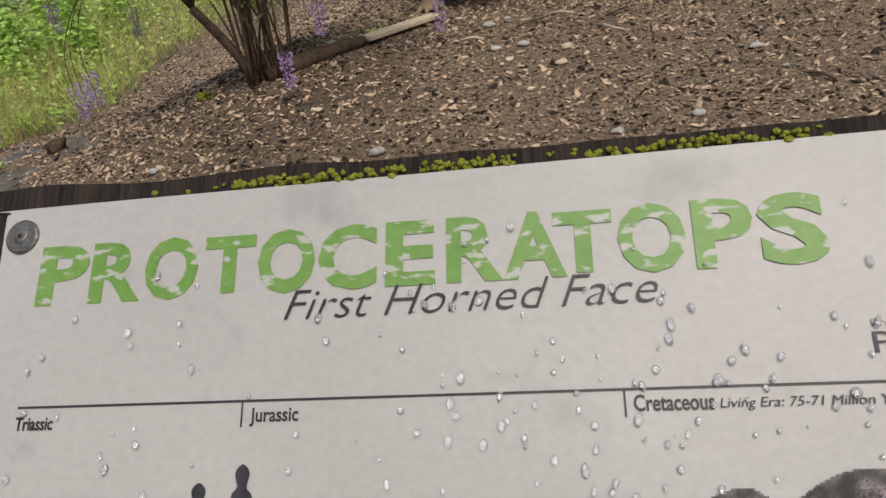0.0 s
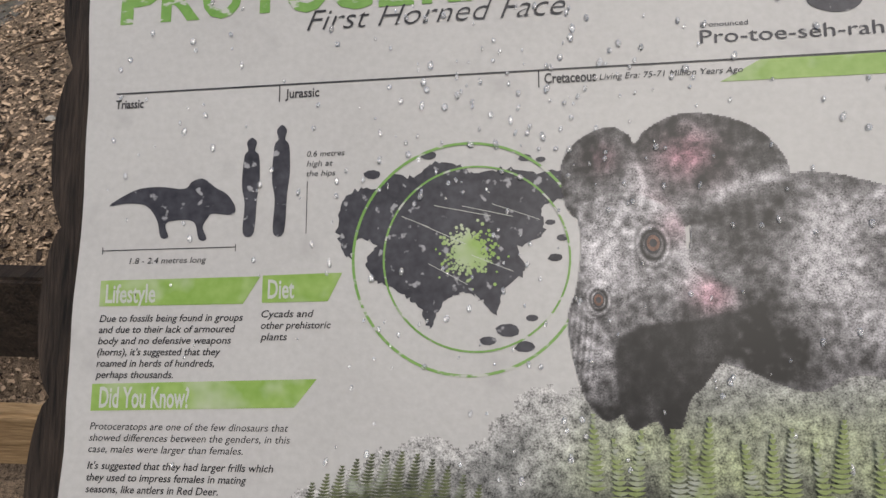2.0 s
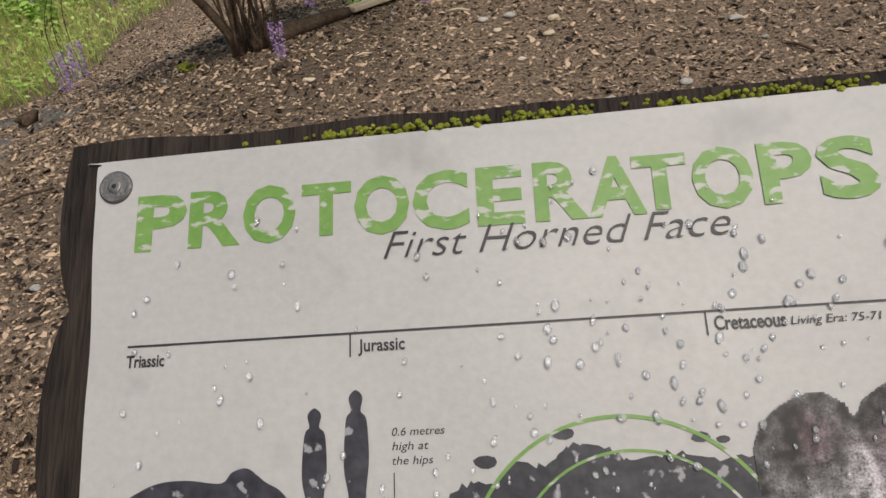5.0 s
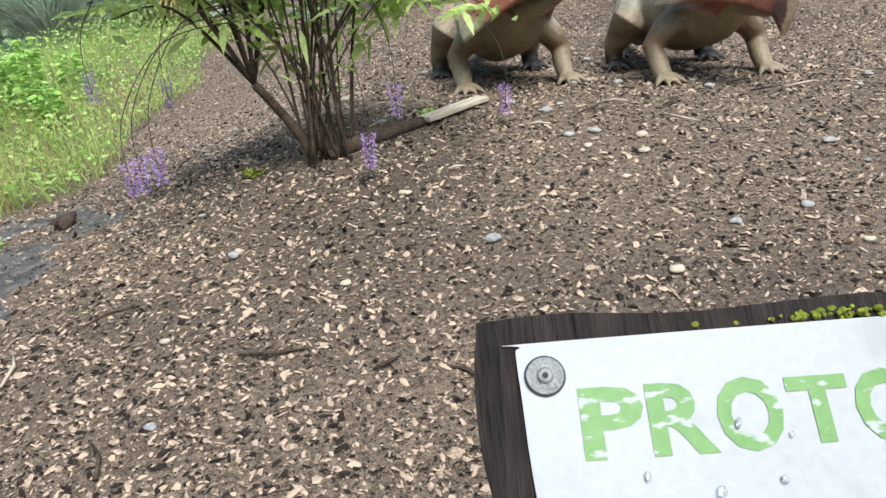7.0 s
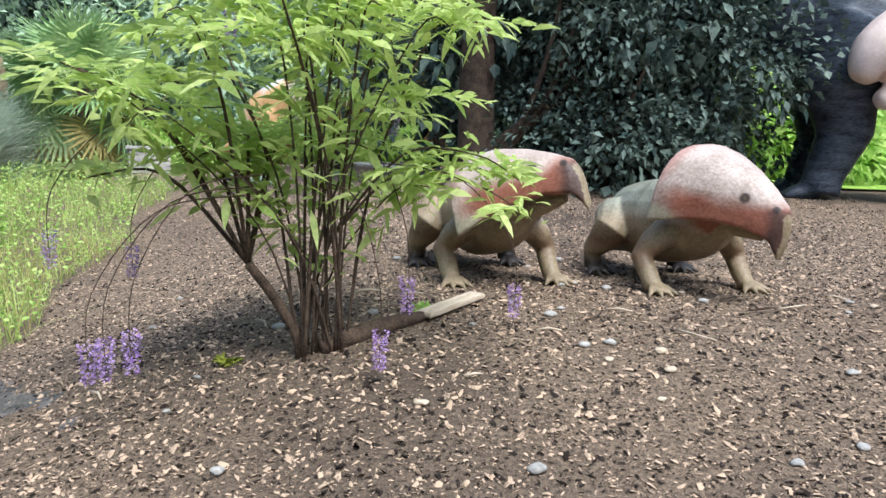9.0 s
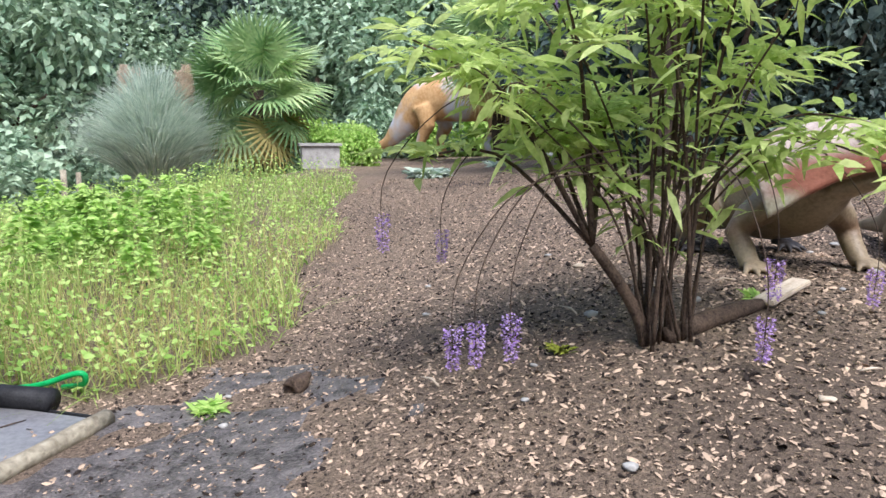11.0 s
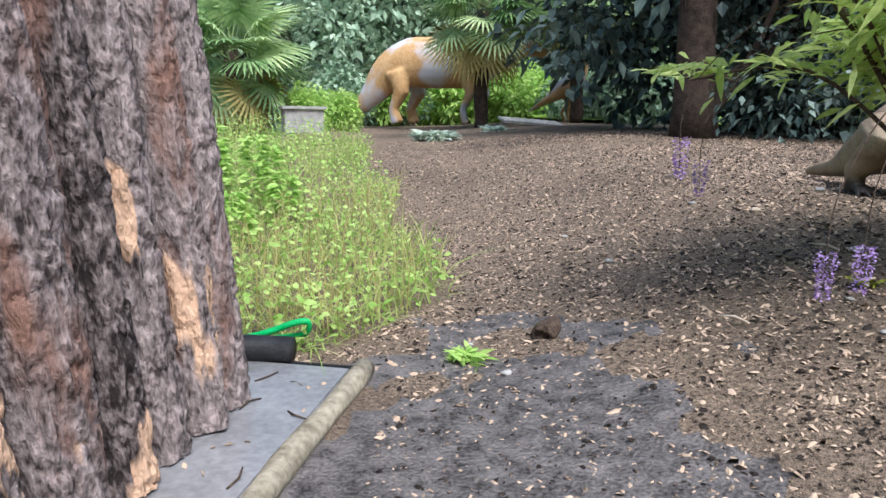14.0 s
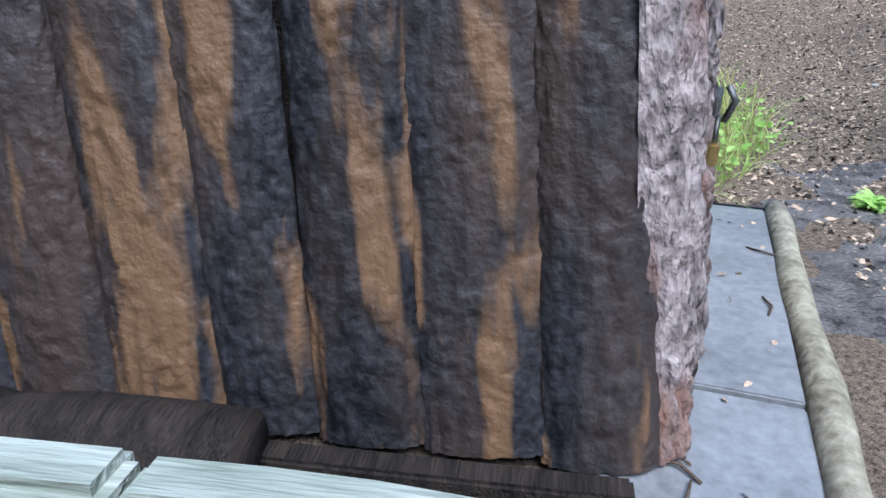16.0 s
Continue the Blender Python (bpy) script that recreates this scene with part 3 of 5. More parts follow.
def mist_print(u, v):
    """Grey-green undergrowth and mist along the panel's foot."""
    n, f = grain(u, v, 14, 2), grain(u, v, 60, 5)
    rise = np.interp(u, (-0.25, -0.12, 0.0, 0.15, 0.25, 0.35, 0.5, 0.76), (-0.47, -0.43, -0.355, -0.33, -0.27, -0.235, -0.22, -0.20))
    a = smooth(0.06, -0.05, v - rise + 0.05 * n)
    tone = 0.23 + 0.08 * n + 0.06 * f - 0.19 * smooth(-0.31, -0.40, v + 0.02 * n)
    green = smooth(0.15, 0.35, u) * smooth(-0.2, -0.3, v) * (0.6 + 0.4 * n)
    c = np.clip(tone, 0.03, 0.4)[:, None] * (np.array((1.0, 1.02, 0.98)) + green[:, None] * np.array((0.05, 0.18, -0.35)))
    return PAPER * (1 - a[:, None]) + c * a[:, None], a > 0.03


def animal_print(u, v):
    """A grey horned-faced animal: body, two-lobed frill, pale face with a hooked beak."""
    n, f, w = grain(u, v, 16, 1), grain(u, v, 75, 4), grain(u, v, 38, 7, 0.45)
    body = inside(u, v, [(0.40, -0.02), (0.50, 0.02), (0.56, 0.022), (0.64, 0.0), (0.75, -0.02), (0.755, -0.24), (0.66, -0.245), (0.58, -0.22), (0.52, -0.24), (0.45, -0.215), (0.40, -0.18)])
    frill = inside(u, v, [(0.241, 0.0), (0.240, 0.045), (0.262, 0.076), (0.30, 0.092), (0.326, 0.080), (0.332, 0.068), (0.345, 0.085), (0.385, 0.104), (0.438, 0.100), (0.484, 0.078), (0.512, 0.04), (0.514, 0.002), (0.49, -0.02), (0.44, -0.03), (0.36, -0.045), (0.29, -0.04), (0.255, -0.025)])
    face = inside(u, v, [(0.262, -0.01), (0.31, 0.005), (0.345, -0.002), (0.385, -0.03), (0.392, -0.075), (0.42, -0.105), (0.458, -0.125), (0.452, -0.145), (0.41, -0.158), (0.385, -0.175), (0.35, -0.19), (0.335, -0.225), (0.31, -0.262), (0.285, -0.275), (0.262, -0.25), (0.248, -0.20), (0.243, -0.15), (0.255, -0.11), (0.262, -0.06)])
    jaw = inside(u, v, [(0.31, -0.17), (0.41, -0.152), (0.452, -0.148), (0.425, -0.20), (0.40, -0.235), (0.385, -0.25), (0.368, -0.295), (0.355, -0.30), (0.345, -0.275), (0.315, -0.285), (0.30, -0.24)])
    tone, cover = np.full(u.shape, 0.4), np.zeros(u.shape)
    red = np.zeros(u.shape)
    def lay(d, value, soft=0.004):
        nonlocal tone, cover
        k = smooth(-soft, soft, d)
        tone, cover = tone * (1 - k) + value * k, np.maximum(cover, k)
        return k
    b = 0.15 + 0.11 * n + 0.13 * f
    b += 0.30 * blob(u, v, 0.545, -0.085, 0.05, 1.3) + 0.24 * blob(u, v, 0.60, -0.16, 0.05) + 0.22 * blob(u, v, 0.63, -0.02, 0.07, 0.5) + 0.12 * blob(u, v, 0.72, -0.09, 0.05)
    b -= 0.16 * blob(u, v, 0.49, -0.18, 0.07, 0.6) + 0.10 * blob(u, v, 0.65, -0.09, 0.03, 2.0) + 0.09 * blob(u, v, 0.47, -0.03, 0.04)
    lay(body, np.clip(b, 0.012, 0.4))
    q = 0.15 + 0.09 * n + 0.13 * f + 0.13 * w * smooth(0.0, 0.03, frill) - 0.06 * smooth(0.02, 0.0, frill)
    ridge = np.abs(u - (0.330 - 0.10 * (v - 0.06))) 
    q += 0.24 * smooth(0.022, 0.0, ridge) * smooth(0.08, 0.0, v)
    q += 0.18 * smooth(0.022, 0.0, np.abs(v - (-0.018 + 0.30 * (u - 0.37)))) * smooth(0.35, 0.38, u)
    q -= 0.06 * blob(u, v, 0.27, 0.045, 0.025) + 0.05 * blob(u, v, 0.46, 0.06, 0.035)
    q += 0.13 * blob(u, v, 0.295, 0.01, 0.025, 0.7) + 0.08 * blob(u, v, 0.40, 0.04, 0.03)
    k = lay(frill, np.clip(q, 0.014, 0.42))
    red = k * (blob(u, v, 0.395, 0.05, 0.04, 0.8) + 0.7 * blob(u, v, 0.29, 0.05, 0.02) + 0.4 * blob(u, v, 0.35, -0.02, 0.02))
    q = 0.31 + 0.12 * n + 0.14 * f + 0.10 * w - 0.16 * smooth(0.016, 0.0, face) * smooth(-0.05, -0.12, v)
    for x, y, s in ((0.349, -0.062, 1.0), (0.281, -0.129, 0.72)):
        d = np.hypot((u - x) / 0.9, (v - y) / 1.15) / s
        q += 0.13 * np.sin(d * 700) * smooth(0.034, 0.016, d) - 0.14 * smooth(0.022, 0.012, d)
    q -= 0.17 * blob(u, v, 0.395, -0.145, 0.04, 0.5) + 0.12 * blob(u, v, 0.315, -0.175, 0.035) + 0.14 * blob(u, v, 0.30, -0.25, 0.03)
    q += 0.10 * blob(u, v, 0.30, -0.07, 0.035) + 0.07 * np.sin((u - 0.12 * v) * 900) * blob(u, v, 0.262, -0.18, 0.02, 2.6)
    k = lay(face, np.clip(q, 0.02, 0.46))
    red *= 1 - k
    red += k * (0.7 * blob(u, v, 0.415, -0.125, 0.025) + 0.35 * blob(u, v, 0.375, -0.04, 0.02))
    k = lay(jaw, np.clip(0.045 + 0.04 * f + 0.05 * w + 0.06 * blob(u, v, 0.40, -0.19, 0.02), 0.008, 0.2))
    red *= 1 - k
    tone = 0.46 * (tone / 0.46) ** 1.75
    c = tone[:, None] * (np.array((1.0, 0.97, 1.0)) + red[:, None] * np.array((0.45, -0.24, -0.10)))
    foot = smooth(-0.305, -0.25, v + 0.02 * n)
    return c, (cover > 0.5) & (foot > 0.08)


def build_sign():
    sign = empty("information_sign", SIGN, "tilted dinosaur information sign, wet printed panel on a dark wooden board", "information sign")
    rnd = random.Random(3)
    # backing board with a wavy hewn edge
    def wavy(l, r, b, t, amp):
        out = []
        for i in range(60):
            s = i / 60
            out.append((l + (r - l) * s, t + amp * 0.25 * noise.noise((s * 9, 1, 0))))
        for i in range(46):
            s = i / 46
            out.append((r + amp * (abs(math.sin(s * 12)) ** 0.5 - 0.7), t + (b - t) * s))
        for i in range(60):
            s = i / 60
            out.append((r + (l - r) * s, b + amp * 0.3 * noise.noise((s * 11, 5, 0))))
        for i in range(70):
            s = i / 70
            out.append((l - amp * (abs(math.sin(s * 11.5 + 0.5)) ** 0.45 - 0.8), b + (t - b) * s))
        return out
    def slab(name, pts, z0, z1, mat_, bevel):
        bm = bmesh.new()
        f = bm.faces.new([bm.verts.new((*p, z0)) for p in pts])
        r = bmesh.ops.extrude_face_region(bm, geom=[f])
        bmesh.ops.translate(bm, verts=[v for v in r["geom"] if isinstance(v, bmesh.types.BMVert)], vec=(0, 0, z1 - z0))
        bmesh.ops.recalc_face_normals(bm, faces=bm.faces[:])
        return part(name, bm, mat_, sign, "", False)
    slab("backing_board", wavy(-0.468, 0.82, -0.446, 0.412, 0.03), -0.045, -0.004, DARKWOOD, 0.004)
    slab("panel", [(p[0] + 0.004 * noise.noise((p[1] * 9, 2, 0)), p[1]) for p in spline([(-0.425, 0.25), (-0.432, 0.365), (-0.427, 0.383), (-0.40, 0.387), (0.1, 0.391), (0.74, 0.396), (0.765, 0.38), (0.765, 0), (0.765, -0.4), (0.75, -0.416), (0.2, -0.418), (-0.36, -0.434), (-0.40, -0.430), (-0.421, -0.405), (-0.417, -0.3), (-0.421, -0.15), (-0.416, 0.0), (-0.420, 0.12)], 6)], -0.0035, 0.0, PANEL, 0.001).data.materials[0] = PANEL
    for u, v in ((-0.407, 0.354), (-0.384, -0.406), (0.73, 0.354), (0.73, -0.39)):
        bm = bmesh.new()
        for r0, r1, z0, z1 in ((0.0195, 0.0175, 0.0, 0.004), (0.008, 0.006, 0.004, 0.0055)):
            tube(bm, [(u, v, z0), (u, v, z0 + (z1 - z0) * 0.6), (u, v, z1)], [r0, r0, r1], 24)
        bolt = part("bolt", bm, STEEL, sign, "flat steel bolt head", False)
        bm = bmesh.new()
        tube(bm, [(u, v, 0.0052), (u, v, 0.0058)], [0.0032, 0.003], 6)
        part("socket", bm, BLACK, bolt, "", False)
    for k, x in enumerate((0.62, -0.2)):
        bm = bmesh.new()
        box(bm, (0.09, 0.09, 1.0), (0, 0, -0.5), 0.005)
        pst = part("post", bm, DARKWOOD, sign, "", False)
        pst.matrix_local = SIGN.inverted() @ Matrix.Translation(SIGN @ Vector((x, 0.08, -0.14)))
    # title and lines
    tx = [("P", -0.379, -0.309), ("R", -0.305, -0.234), ("O", -0.231, -0.160), ("T", -0.152, -0.086), ("O", -0.082, -0.010), ("C", -0.006, 0.066), ("E", 0.076, 0.135), ("R", 0.148, 0.213), ("A", 0.213, 0.283), ("T", 0.270, 0.335), ("O", 0.340, 0.412), ("P", 0.420, 0.482), ("S", 0.487, 0.556)]
    k = (0.401 + 0.379) / (0.556 + 0.379)
    for i, (c, a, b) in enumerate(tx):
        l, r, z = -0.379 + (a + 0.379) * k, -0.379 + (b + 0.379) * k, 0.0008 + 0.00008 * i
        if c == "T":
            q = (l + r) / 2
            flat("title_letter", [(l, 0.338), (l, 0.325), (q - 0.0075, 0.325), (q - 0.0075, 0.278), (q + 0.0075, 0.278), (q + 0.0075, 0.325), (r, 0.325), (r, 0.338)], INKGREEN, sign, z)
            continue
        words(c, -0.379 + (a + 0.379) * k, 0.278, (b - a) * k, 0.060, INKGREEN, sign, 0.0008 + 0.00008 * i, 0.035, 0, "title_letter")
    words("First Horned Face", -0.10, 0.247, 0.352, 0.03, INK, sign, 0.0020, -0.012, 0.35, "script_lettering")
    def bar(a, b, t, mat_, z=0.0012, name="rule"):
        flat(name, [(a[0], a[1] - t / 2 if abs(a[0] - b[0]) > abs(a[1] - b[1]) else a[1]), (b[0], b[1] - t / 2 if abs(a[0] - b[0]) > abs(a[1] - b[1]) else b[1])] + ([(b[0], b[1] + t / 2), (a[0], a[1] + t / 2)] if abs(a[0] - b[0]) > abs(a[1] - b[1]) else [(b[0] + t, b[1]), (a[0] + t, a[1])]), mat_, sign, z)
    bar((-0.377, 0.171), (0.72, 0.172), 0.0022, INK)
    bar((-0.137, 0.171), (-0.137, 0.147), 0.0016, INK)
    bar((0.214, 0.171), (0.214, 0.148), 0.0016, INK)
    words("Triassic", -0.377, 0.149, 0.042, 0.0125, INK, sign, bold=0.02)
    words("Jurassic", -0.128, 0.152, 0.048, 0.0125, INK, sign, bold=0.02)
    words("Cretaceous", 0.222, 0.153, 0.066, 0.0135, INK, sign, bold=0.02)
    words("Living Era: 75-71 Million Years Ago", 0.292, 0.154, 0.176, 0.008, INK, sign, 0.0016, shear=0.2)
    flat("green_fade", [(0.44, 0.143), (0.72, 0.143), (0.72, 0.170), (0.49, 0.170)], LIME, sign, 0.0008)
    words("Pronounced", 0.42, 0.217, 0.058, 0.0065, GREYINK, sign)
    words("Pro-toe-seh-rah-tops", 0.419, 0.195, 0.29, 0.018, GREYINK, sign)
    flat("skull_shape", spline([(0.494, 0.318), (0.515, 0.345), (0.535, 0.348), (0.553, 0.318), (0.585, 0.305), (0.612, 0.298), (0.624, 0.270), (0.612, 0.235), (0.585, 0.226), (0.553, 0.238), (0.545, 0.268), (0.522, 0.290), (0.503, 0.296)], 6), GREYINK, sign, 0.0010)
    # outlines of a dinosaur and two plain figures
    flat("dinosaur_outline", spline([(-0.376, 0.010), (-0.340, 0.030), (-0.305, 0.034), (-0.268, 0.030), (-0.256, 0.040), (-0.240, 0.043), (-0.222, 0.030), (-0.205, 0.020), (-0.193, 0.002), (-0.198, -0.008), (-0.225, -0.006), (-0.232, -0.012), (-0.238, -0.024), (-0.232, -0.040), (-0.243, -0.040), (-0.252, -0.016), (-0.282, -0.014), (-0.292, -0.020), (-0.287, -0.036), (-0.298, -0.036), (-0.305, -0.012), (-0.322, 0.008), (-0.350, 0.012)], 5), GREYINK, sign, 0.0012)
    for u, hgt, base in ((-0.173, 0.132, -0.034), (-0.131, 0.148, -0.034)):
        flat("figure_outline", spline([(u - 0.008, base), (u + 0.007, base), (u + 0.010, base + hgt * 0.35), (u + 0.013, base + hgt * 0.55), (u + 0.011, base + hgt * 0.8), (u + 0.005, base + hgt * 0.86), (u + 0.007, base + hgt * 0.95), (u, base + hgt), (u - 0.007, base + hgt * 0.95), (u - 0.005, base + hgt * 0.86), (u - 0.010, base + hgt * 0.8), (u - 0.012, base + hgt * 0.5), (u - 0.007, base + hgt * 0.3)], 4), GREYINK, sign, 0.0012)
    for i, s in enumerate(("0.6 metres", "high at", "the hips")):
        words(s, -0.095, 0.068 - 0.0135 * i, (0.052, 0.036, 0.040)[i], 0.0078, INK, sign, shear=0.2)
    bar((-0.094, 0.034), (-0.094, -0.036), 0.0010, INK)
    bar((-0.382, -0.053), (-0.191, -0.052), 0.0012, INK)
    for x in (-0.382, -0.191):
        bar((x, -0.048), (x, -0.058), 0.001, INK)
    words("1.8 - 2.4 metres long", -0.341, -0.072, 0.110, 0.008, INK, sign, shear=0.2)
    # headed boxes
    flat("heading_box", [(-0.381, -0.129), (-0.177, -0.128), (-0.154, -0.092), (-0.381, -0.094)], LIME, sign, 0.0010)
    flat("heading_box", [(-0.151, -0.127), (-0.062, -0.126), (-0.043, -0.089), (-0.151, -0.091)], LIME, sign, 0.0010)
    flat("heading_box", [(-0.383, -0.267), (-0.103, -0.261), (-0.074, -0.225), (-0.383, -0.232)], LIME, sign, 0.0010)
    words("Lifestyle", -0.372, -0.124, 0.072, 0.024, WHITEINK, sign, 0.0018, 0.02)
    words("Diet", -0.143, -0.121, 0.036, 0.024, WHITEINK, sign, 0.0018, 0.02)
    words("Did You Know?", -0.371, -0.262, 0.126, 0.026, WHITEINK, sign, 0.0018, 0.02)
    body = [("Due to fossils being found in groups", 0.203), ("and due to their lack of armoured", 0.193), ("body and no defensive weapons", 0.188), ("(horns), it's suggested that they", 0.174), ("roamed in herds of hundreds,", 0.166), ("perhaps thousands.", 0.110)]
    for i, (s, w) in enumerate(body):
        words(s, -0.379, -0.150 - 0.01485 * i, w, 0.0092, INK, sign, bold=0.012, shear=0.2)
    for i, (s, w) in enumerate((("Cycads and", 0.071), ("other prehistoric", 0.094), ("plants", 0.036))):
        words(s, -0.151, -0.146 - 0.0148 * i, w, 0.0092, INK, sign, bold=0.012, shear=0.2)
    for i, (s, w) in enumerate((("Protoceratops are one of the few dinosaurs that", 0.272), ("showed differences between the genders, in this", 0.275), ("case, males were larger than females.", 0.213))):
        words(s, -0.382, -0.291 - 0.0145 * i, w, 0.0092, INK, sign, shear=0.2)
    for i, (s, w) in enumerate((("It's suggested that they had larger frills which", 0.254), ("they used to impress females in mating", 0.219), ("seasons, like antlers in Red Deer.", 0.182))):
        words(s, -0.382, -0.341 - 0.0148 * i, w, 0.0092, INK, sign, bold=0.012, shear=0.2)
    # globe with the land mass
    picture("printed_mist", -0.24, 0.748, -0.412, -0.17, 0.004, mist_print, sign, 0.0006)
    ring("outer_ring", 0.120, -0.072, 0.1472, 0.1508, INKGREEN, sign, 0.0014)
    ring("inner_ring", 0.130, -0.073, 0.1172, 0.1198, INKGREEN, sign, 0.0014)
    land = [(-0.045, 0.005), (-0.02, 0.022), (0.005, 0.02), (0.02, 0.04), (0.05, 0.035), (0.075, 0.052), (0.105, 0.050), (0.13, 0.037), (0.17, 0.042), (0.21, 0.035), (0.25, 0.036), (0.262, 0.012), (0.235, -0.002), (0.215, -0.012), (0.216, -0.045), (0.185, -0.062), (0.193, -0.09), (0.165, -0.115), (0.155, -0.145), (0.138, -0.128), (0.12, -0.118), (0.10, -0.122), (0.085, -0.135), (0.072, -0.162), (0.058, -0.135), (0.045, -0.125), (0.02, -0.108), (0.0, -0.1), (-0.012, -0.075), (0.0, -0.055), (-0.022, -0.045), (-0.035, -0.07), (-0.05, -0.04)]
    pts = [(p[0] + 0.006 * noise.noise((i * 0.9, 1, 0)), p[1] + 0.006 * noise.noise((i * 0.9, 7, 0))) for i, p in enumerate(spline(land, 7))]
    flat("land_shape", pts, GREYINK, sign, 0.0010)
    for u, v, r in ((0.07, 0.063, 0.008), (0.195, 0.055, 0.007), (0.215, 0.052, 0.005), (0.17, -0.165, 0.012), (0.145, -0.178, 0.008), (0.20, -0.150, 0.006), (0.23, -0.075, 0.007), (0.24, -0.05, 0.006), (0.19, -0.185, 0.01), (-0.005, 0.04, 0.009), (0.225, -0.03, 0.005)):
        flat("island_shape", [(u + r * (1 + 0.4 * noise.noise((k, u * 50, 0))) * math.cos(k * 0.7) * 1.3, v + r * math.sin(k * 0.7) * 0.7) for k in range(9)], GREYINK, sign, 0.0010)
    bm = bmesh.new()
    for i in range(900):
        r, a = abs(rnd.gauss(0, 0.016)), rnd.uniform(0, 6.28)
        u, v, q = 0.122 + r * math.cos(a), -0.066 + r * math.sin(a), rnd.uniform(0.0012, 0.0026)
        bm.faces.new([bm.verts.new((u + q * math.cos(k * 1.05), v + q * math.sin(k * 1.05), 0.0014 + 0.0000004 * i)) for k in range(6)])
    part("glow_spot", bm, LIME, sign, "", False)
    picture("printed_animal", 0.228, 0.752, -0.306, 0.112, 0.002, animal_print, sign, 0.0022)
    for u, v, s in ((0.349, -0.060, 1.0), (0.281, -0.129, 0.72)):
        for r, w, mat_, z in ((0.0115, 0.85, INK, 0.0034), (0.0088, 0.9, IRIS, 0.0037), (0.0045, 1, INK, 0.0040)):
            flat("printed_eye", [(u + r * s * w * math.cos(k * 0.35), v + r * s * 1.15 * math.sin(k * 0.35)) for k in range(18)], mat_, sign, z)
    def fern(u, v, b, w, mat_, z, lean):
        bm = bmesh.new()
        n = 15
        for i in range(n):
            t = i / n
            x, y, q = u + lean * (1 - t), v - b * (1 - t), w * (1 - t) ** 0.8 + 0.0015
            for sd in (1, -1):
                f = bm.faces.new([bm.verts.new(p) for p in ((x, y - b * 0.028, z), (x + sd * q * 0.6, y - b * 0.005, z), (x + sd * q, y + b * 0.035, z), (x, y + b * 0.03, z))])
                f.normal_update()
                if f.normal.z < 0:
                    f.normal_flip()
        part("printed_fern", bm, mat_, sign, "", False)
    for i in range(17):
        u = 0.27 + 0.028 * i + 0.006 * math.sin(i * 4.7)
        fern(u, -0.262 - 0.03 * abs(math.sin(i * 1.9)), 0.09 + 0.02 * math.sin(i * 3.1), 0.012, FERNGREEN, 0.0052 + 0.0002 * i, 0.012 * math.sin(i * 2.3))
    for i in range(12):
        u = -0.075 + 0.019 * i
        fern(u, -0.350 + 0.04 * math.sin(i * 0.28), 0.06, 0.013, FERNINK, 0.0022 + 0.0002 * i, -0.012)
    for i in range(7):
        u, v = rnd.uniform(0.0, 0.2), rnd.uniform(-0.08, 0.02)
        bar((u, v), (u + rnd.uniform(0.03, 0.08), v - rnd.uniform(0.01, 0.03)), 0.0008, WHITEINK, 0.0022, "scratch")
    # moss along the board's upper edge
    bm = bmesh.new()
    for i in range(230):
        u = rnd.choice((rnd.gauss(-0.10, 0.06), rnd.gauss(0.30, 0.05), rnd.uniform(-0.2, 0.4), rnd.gauss(0.08, 0.03)))
        r = rnd.uniform(0.0015, 0.0042)
        m = Matrix.Translation((u, 0.397 + 0.008 * u + rnd.gauss(0, 0.003), rnd.uniform(-0.006, 0.001))) @ Matrix.Diagonal((r * rnd.uniform(0.7, 1.6), r, r, 1))
        bmesh.ops.create_icosphere(bm, subdivisions=1, radius=1, matrix=m)
    moss = part("moss", bm, MOSS)
    moss.matrix_world = SIGN
    tagged(moss, "yellow-green moss on the sign's upper edge", "moss", kind="stuff")
    # rain drops lying on the panel
    bm = bmesh.new()
    for i in range(330):
        u = rnd.uniform(-0.38, 0.74) if rnd.random() < 0.5 else rnd.gauss(0.17, 0.13)
        v = rnd.uniform(-0.35, 0.30) if rnd.random() < 0.6 else rnd.gauss(0.12, 0.1)
        if abs(u - 0.17) > 0.56 or not -0.4 < v < 0.36:
            continue
        r = rnd.uniform(0.0012, 0.0042)
        m = Matrix.Translation((u, v, 0.003)) @ Matrix.Rotation(rnd.uniform(-0.4, 0.4), 4, "Z") @ Matrix.Diagonal((r * rnd.uniform(0.7, 1.1), r * rnd.uniform(1, 1.7), r * 0.75, 1))
        bmesh.ops.create_icosphere(bm, subdivisions=2, radius=1, matrix=m)
    drops = part("rain_drops", bm, WATER)
    drops.matrix_world = SIGN
    tagged(drops, "clear rain drops standing on the printed panel", "rain drops", kind="stuff")


# ---- dinosaur statues ----
def statue(name, bm, mat_, label, m, voxel=0.014):
    bmesh.ops.recalc_face_normals(bm, faces=bm.faces[:])
    ob = part(name, bm, mat_)
    rm = ob.modifiers.new("blend", "REMESH")
    rm.mode, rm.voxel_size, rm.use_smooth_shade = "VOXEL", voxel, True
    sm = ob.modifiers.new("soften", "SMOOTH")
    sm.factor, sm.iterations = 0.5, 5
    ob.matrix_world = m
    return tagged(ob, label, "dinosaur statue", "dinosaur statues")


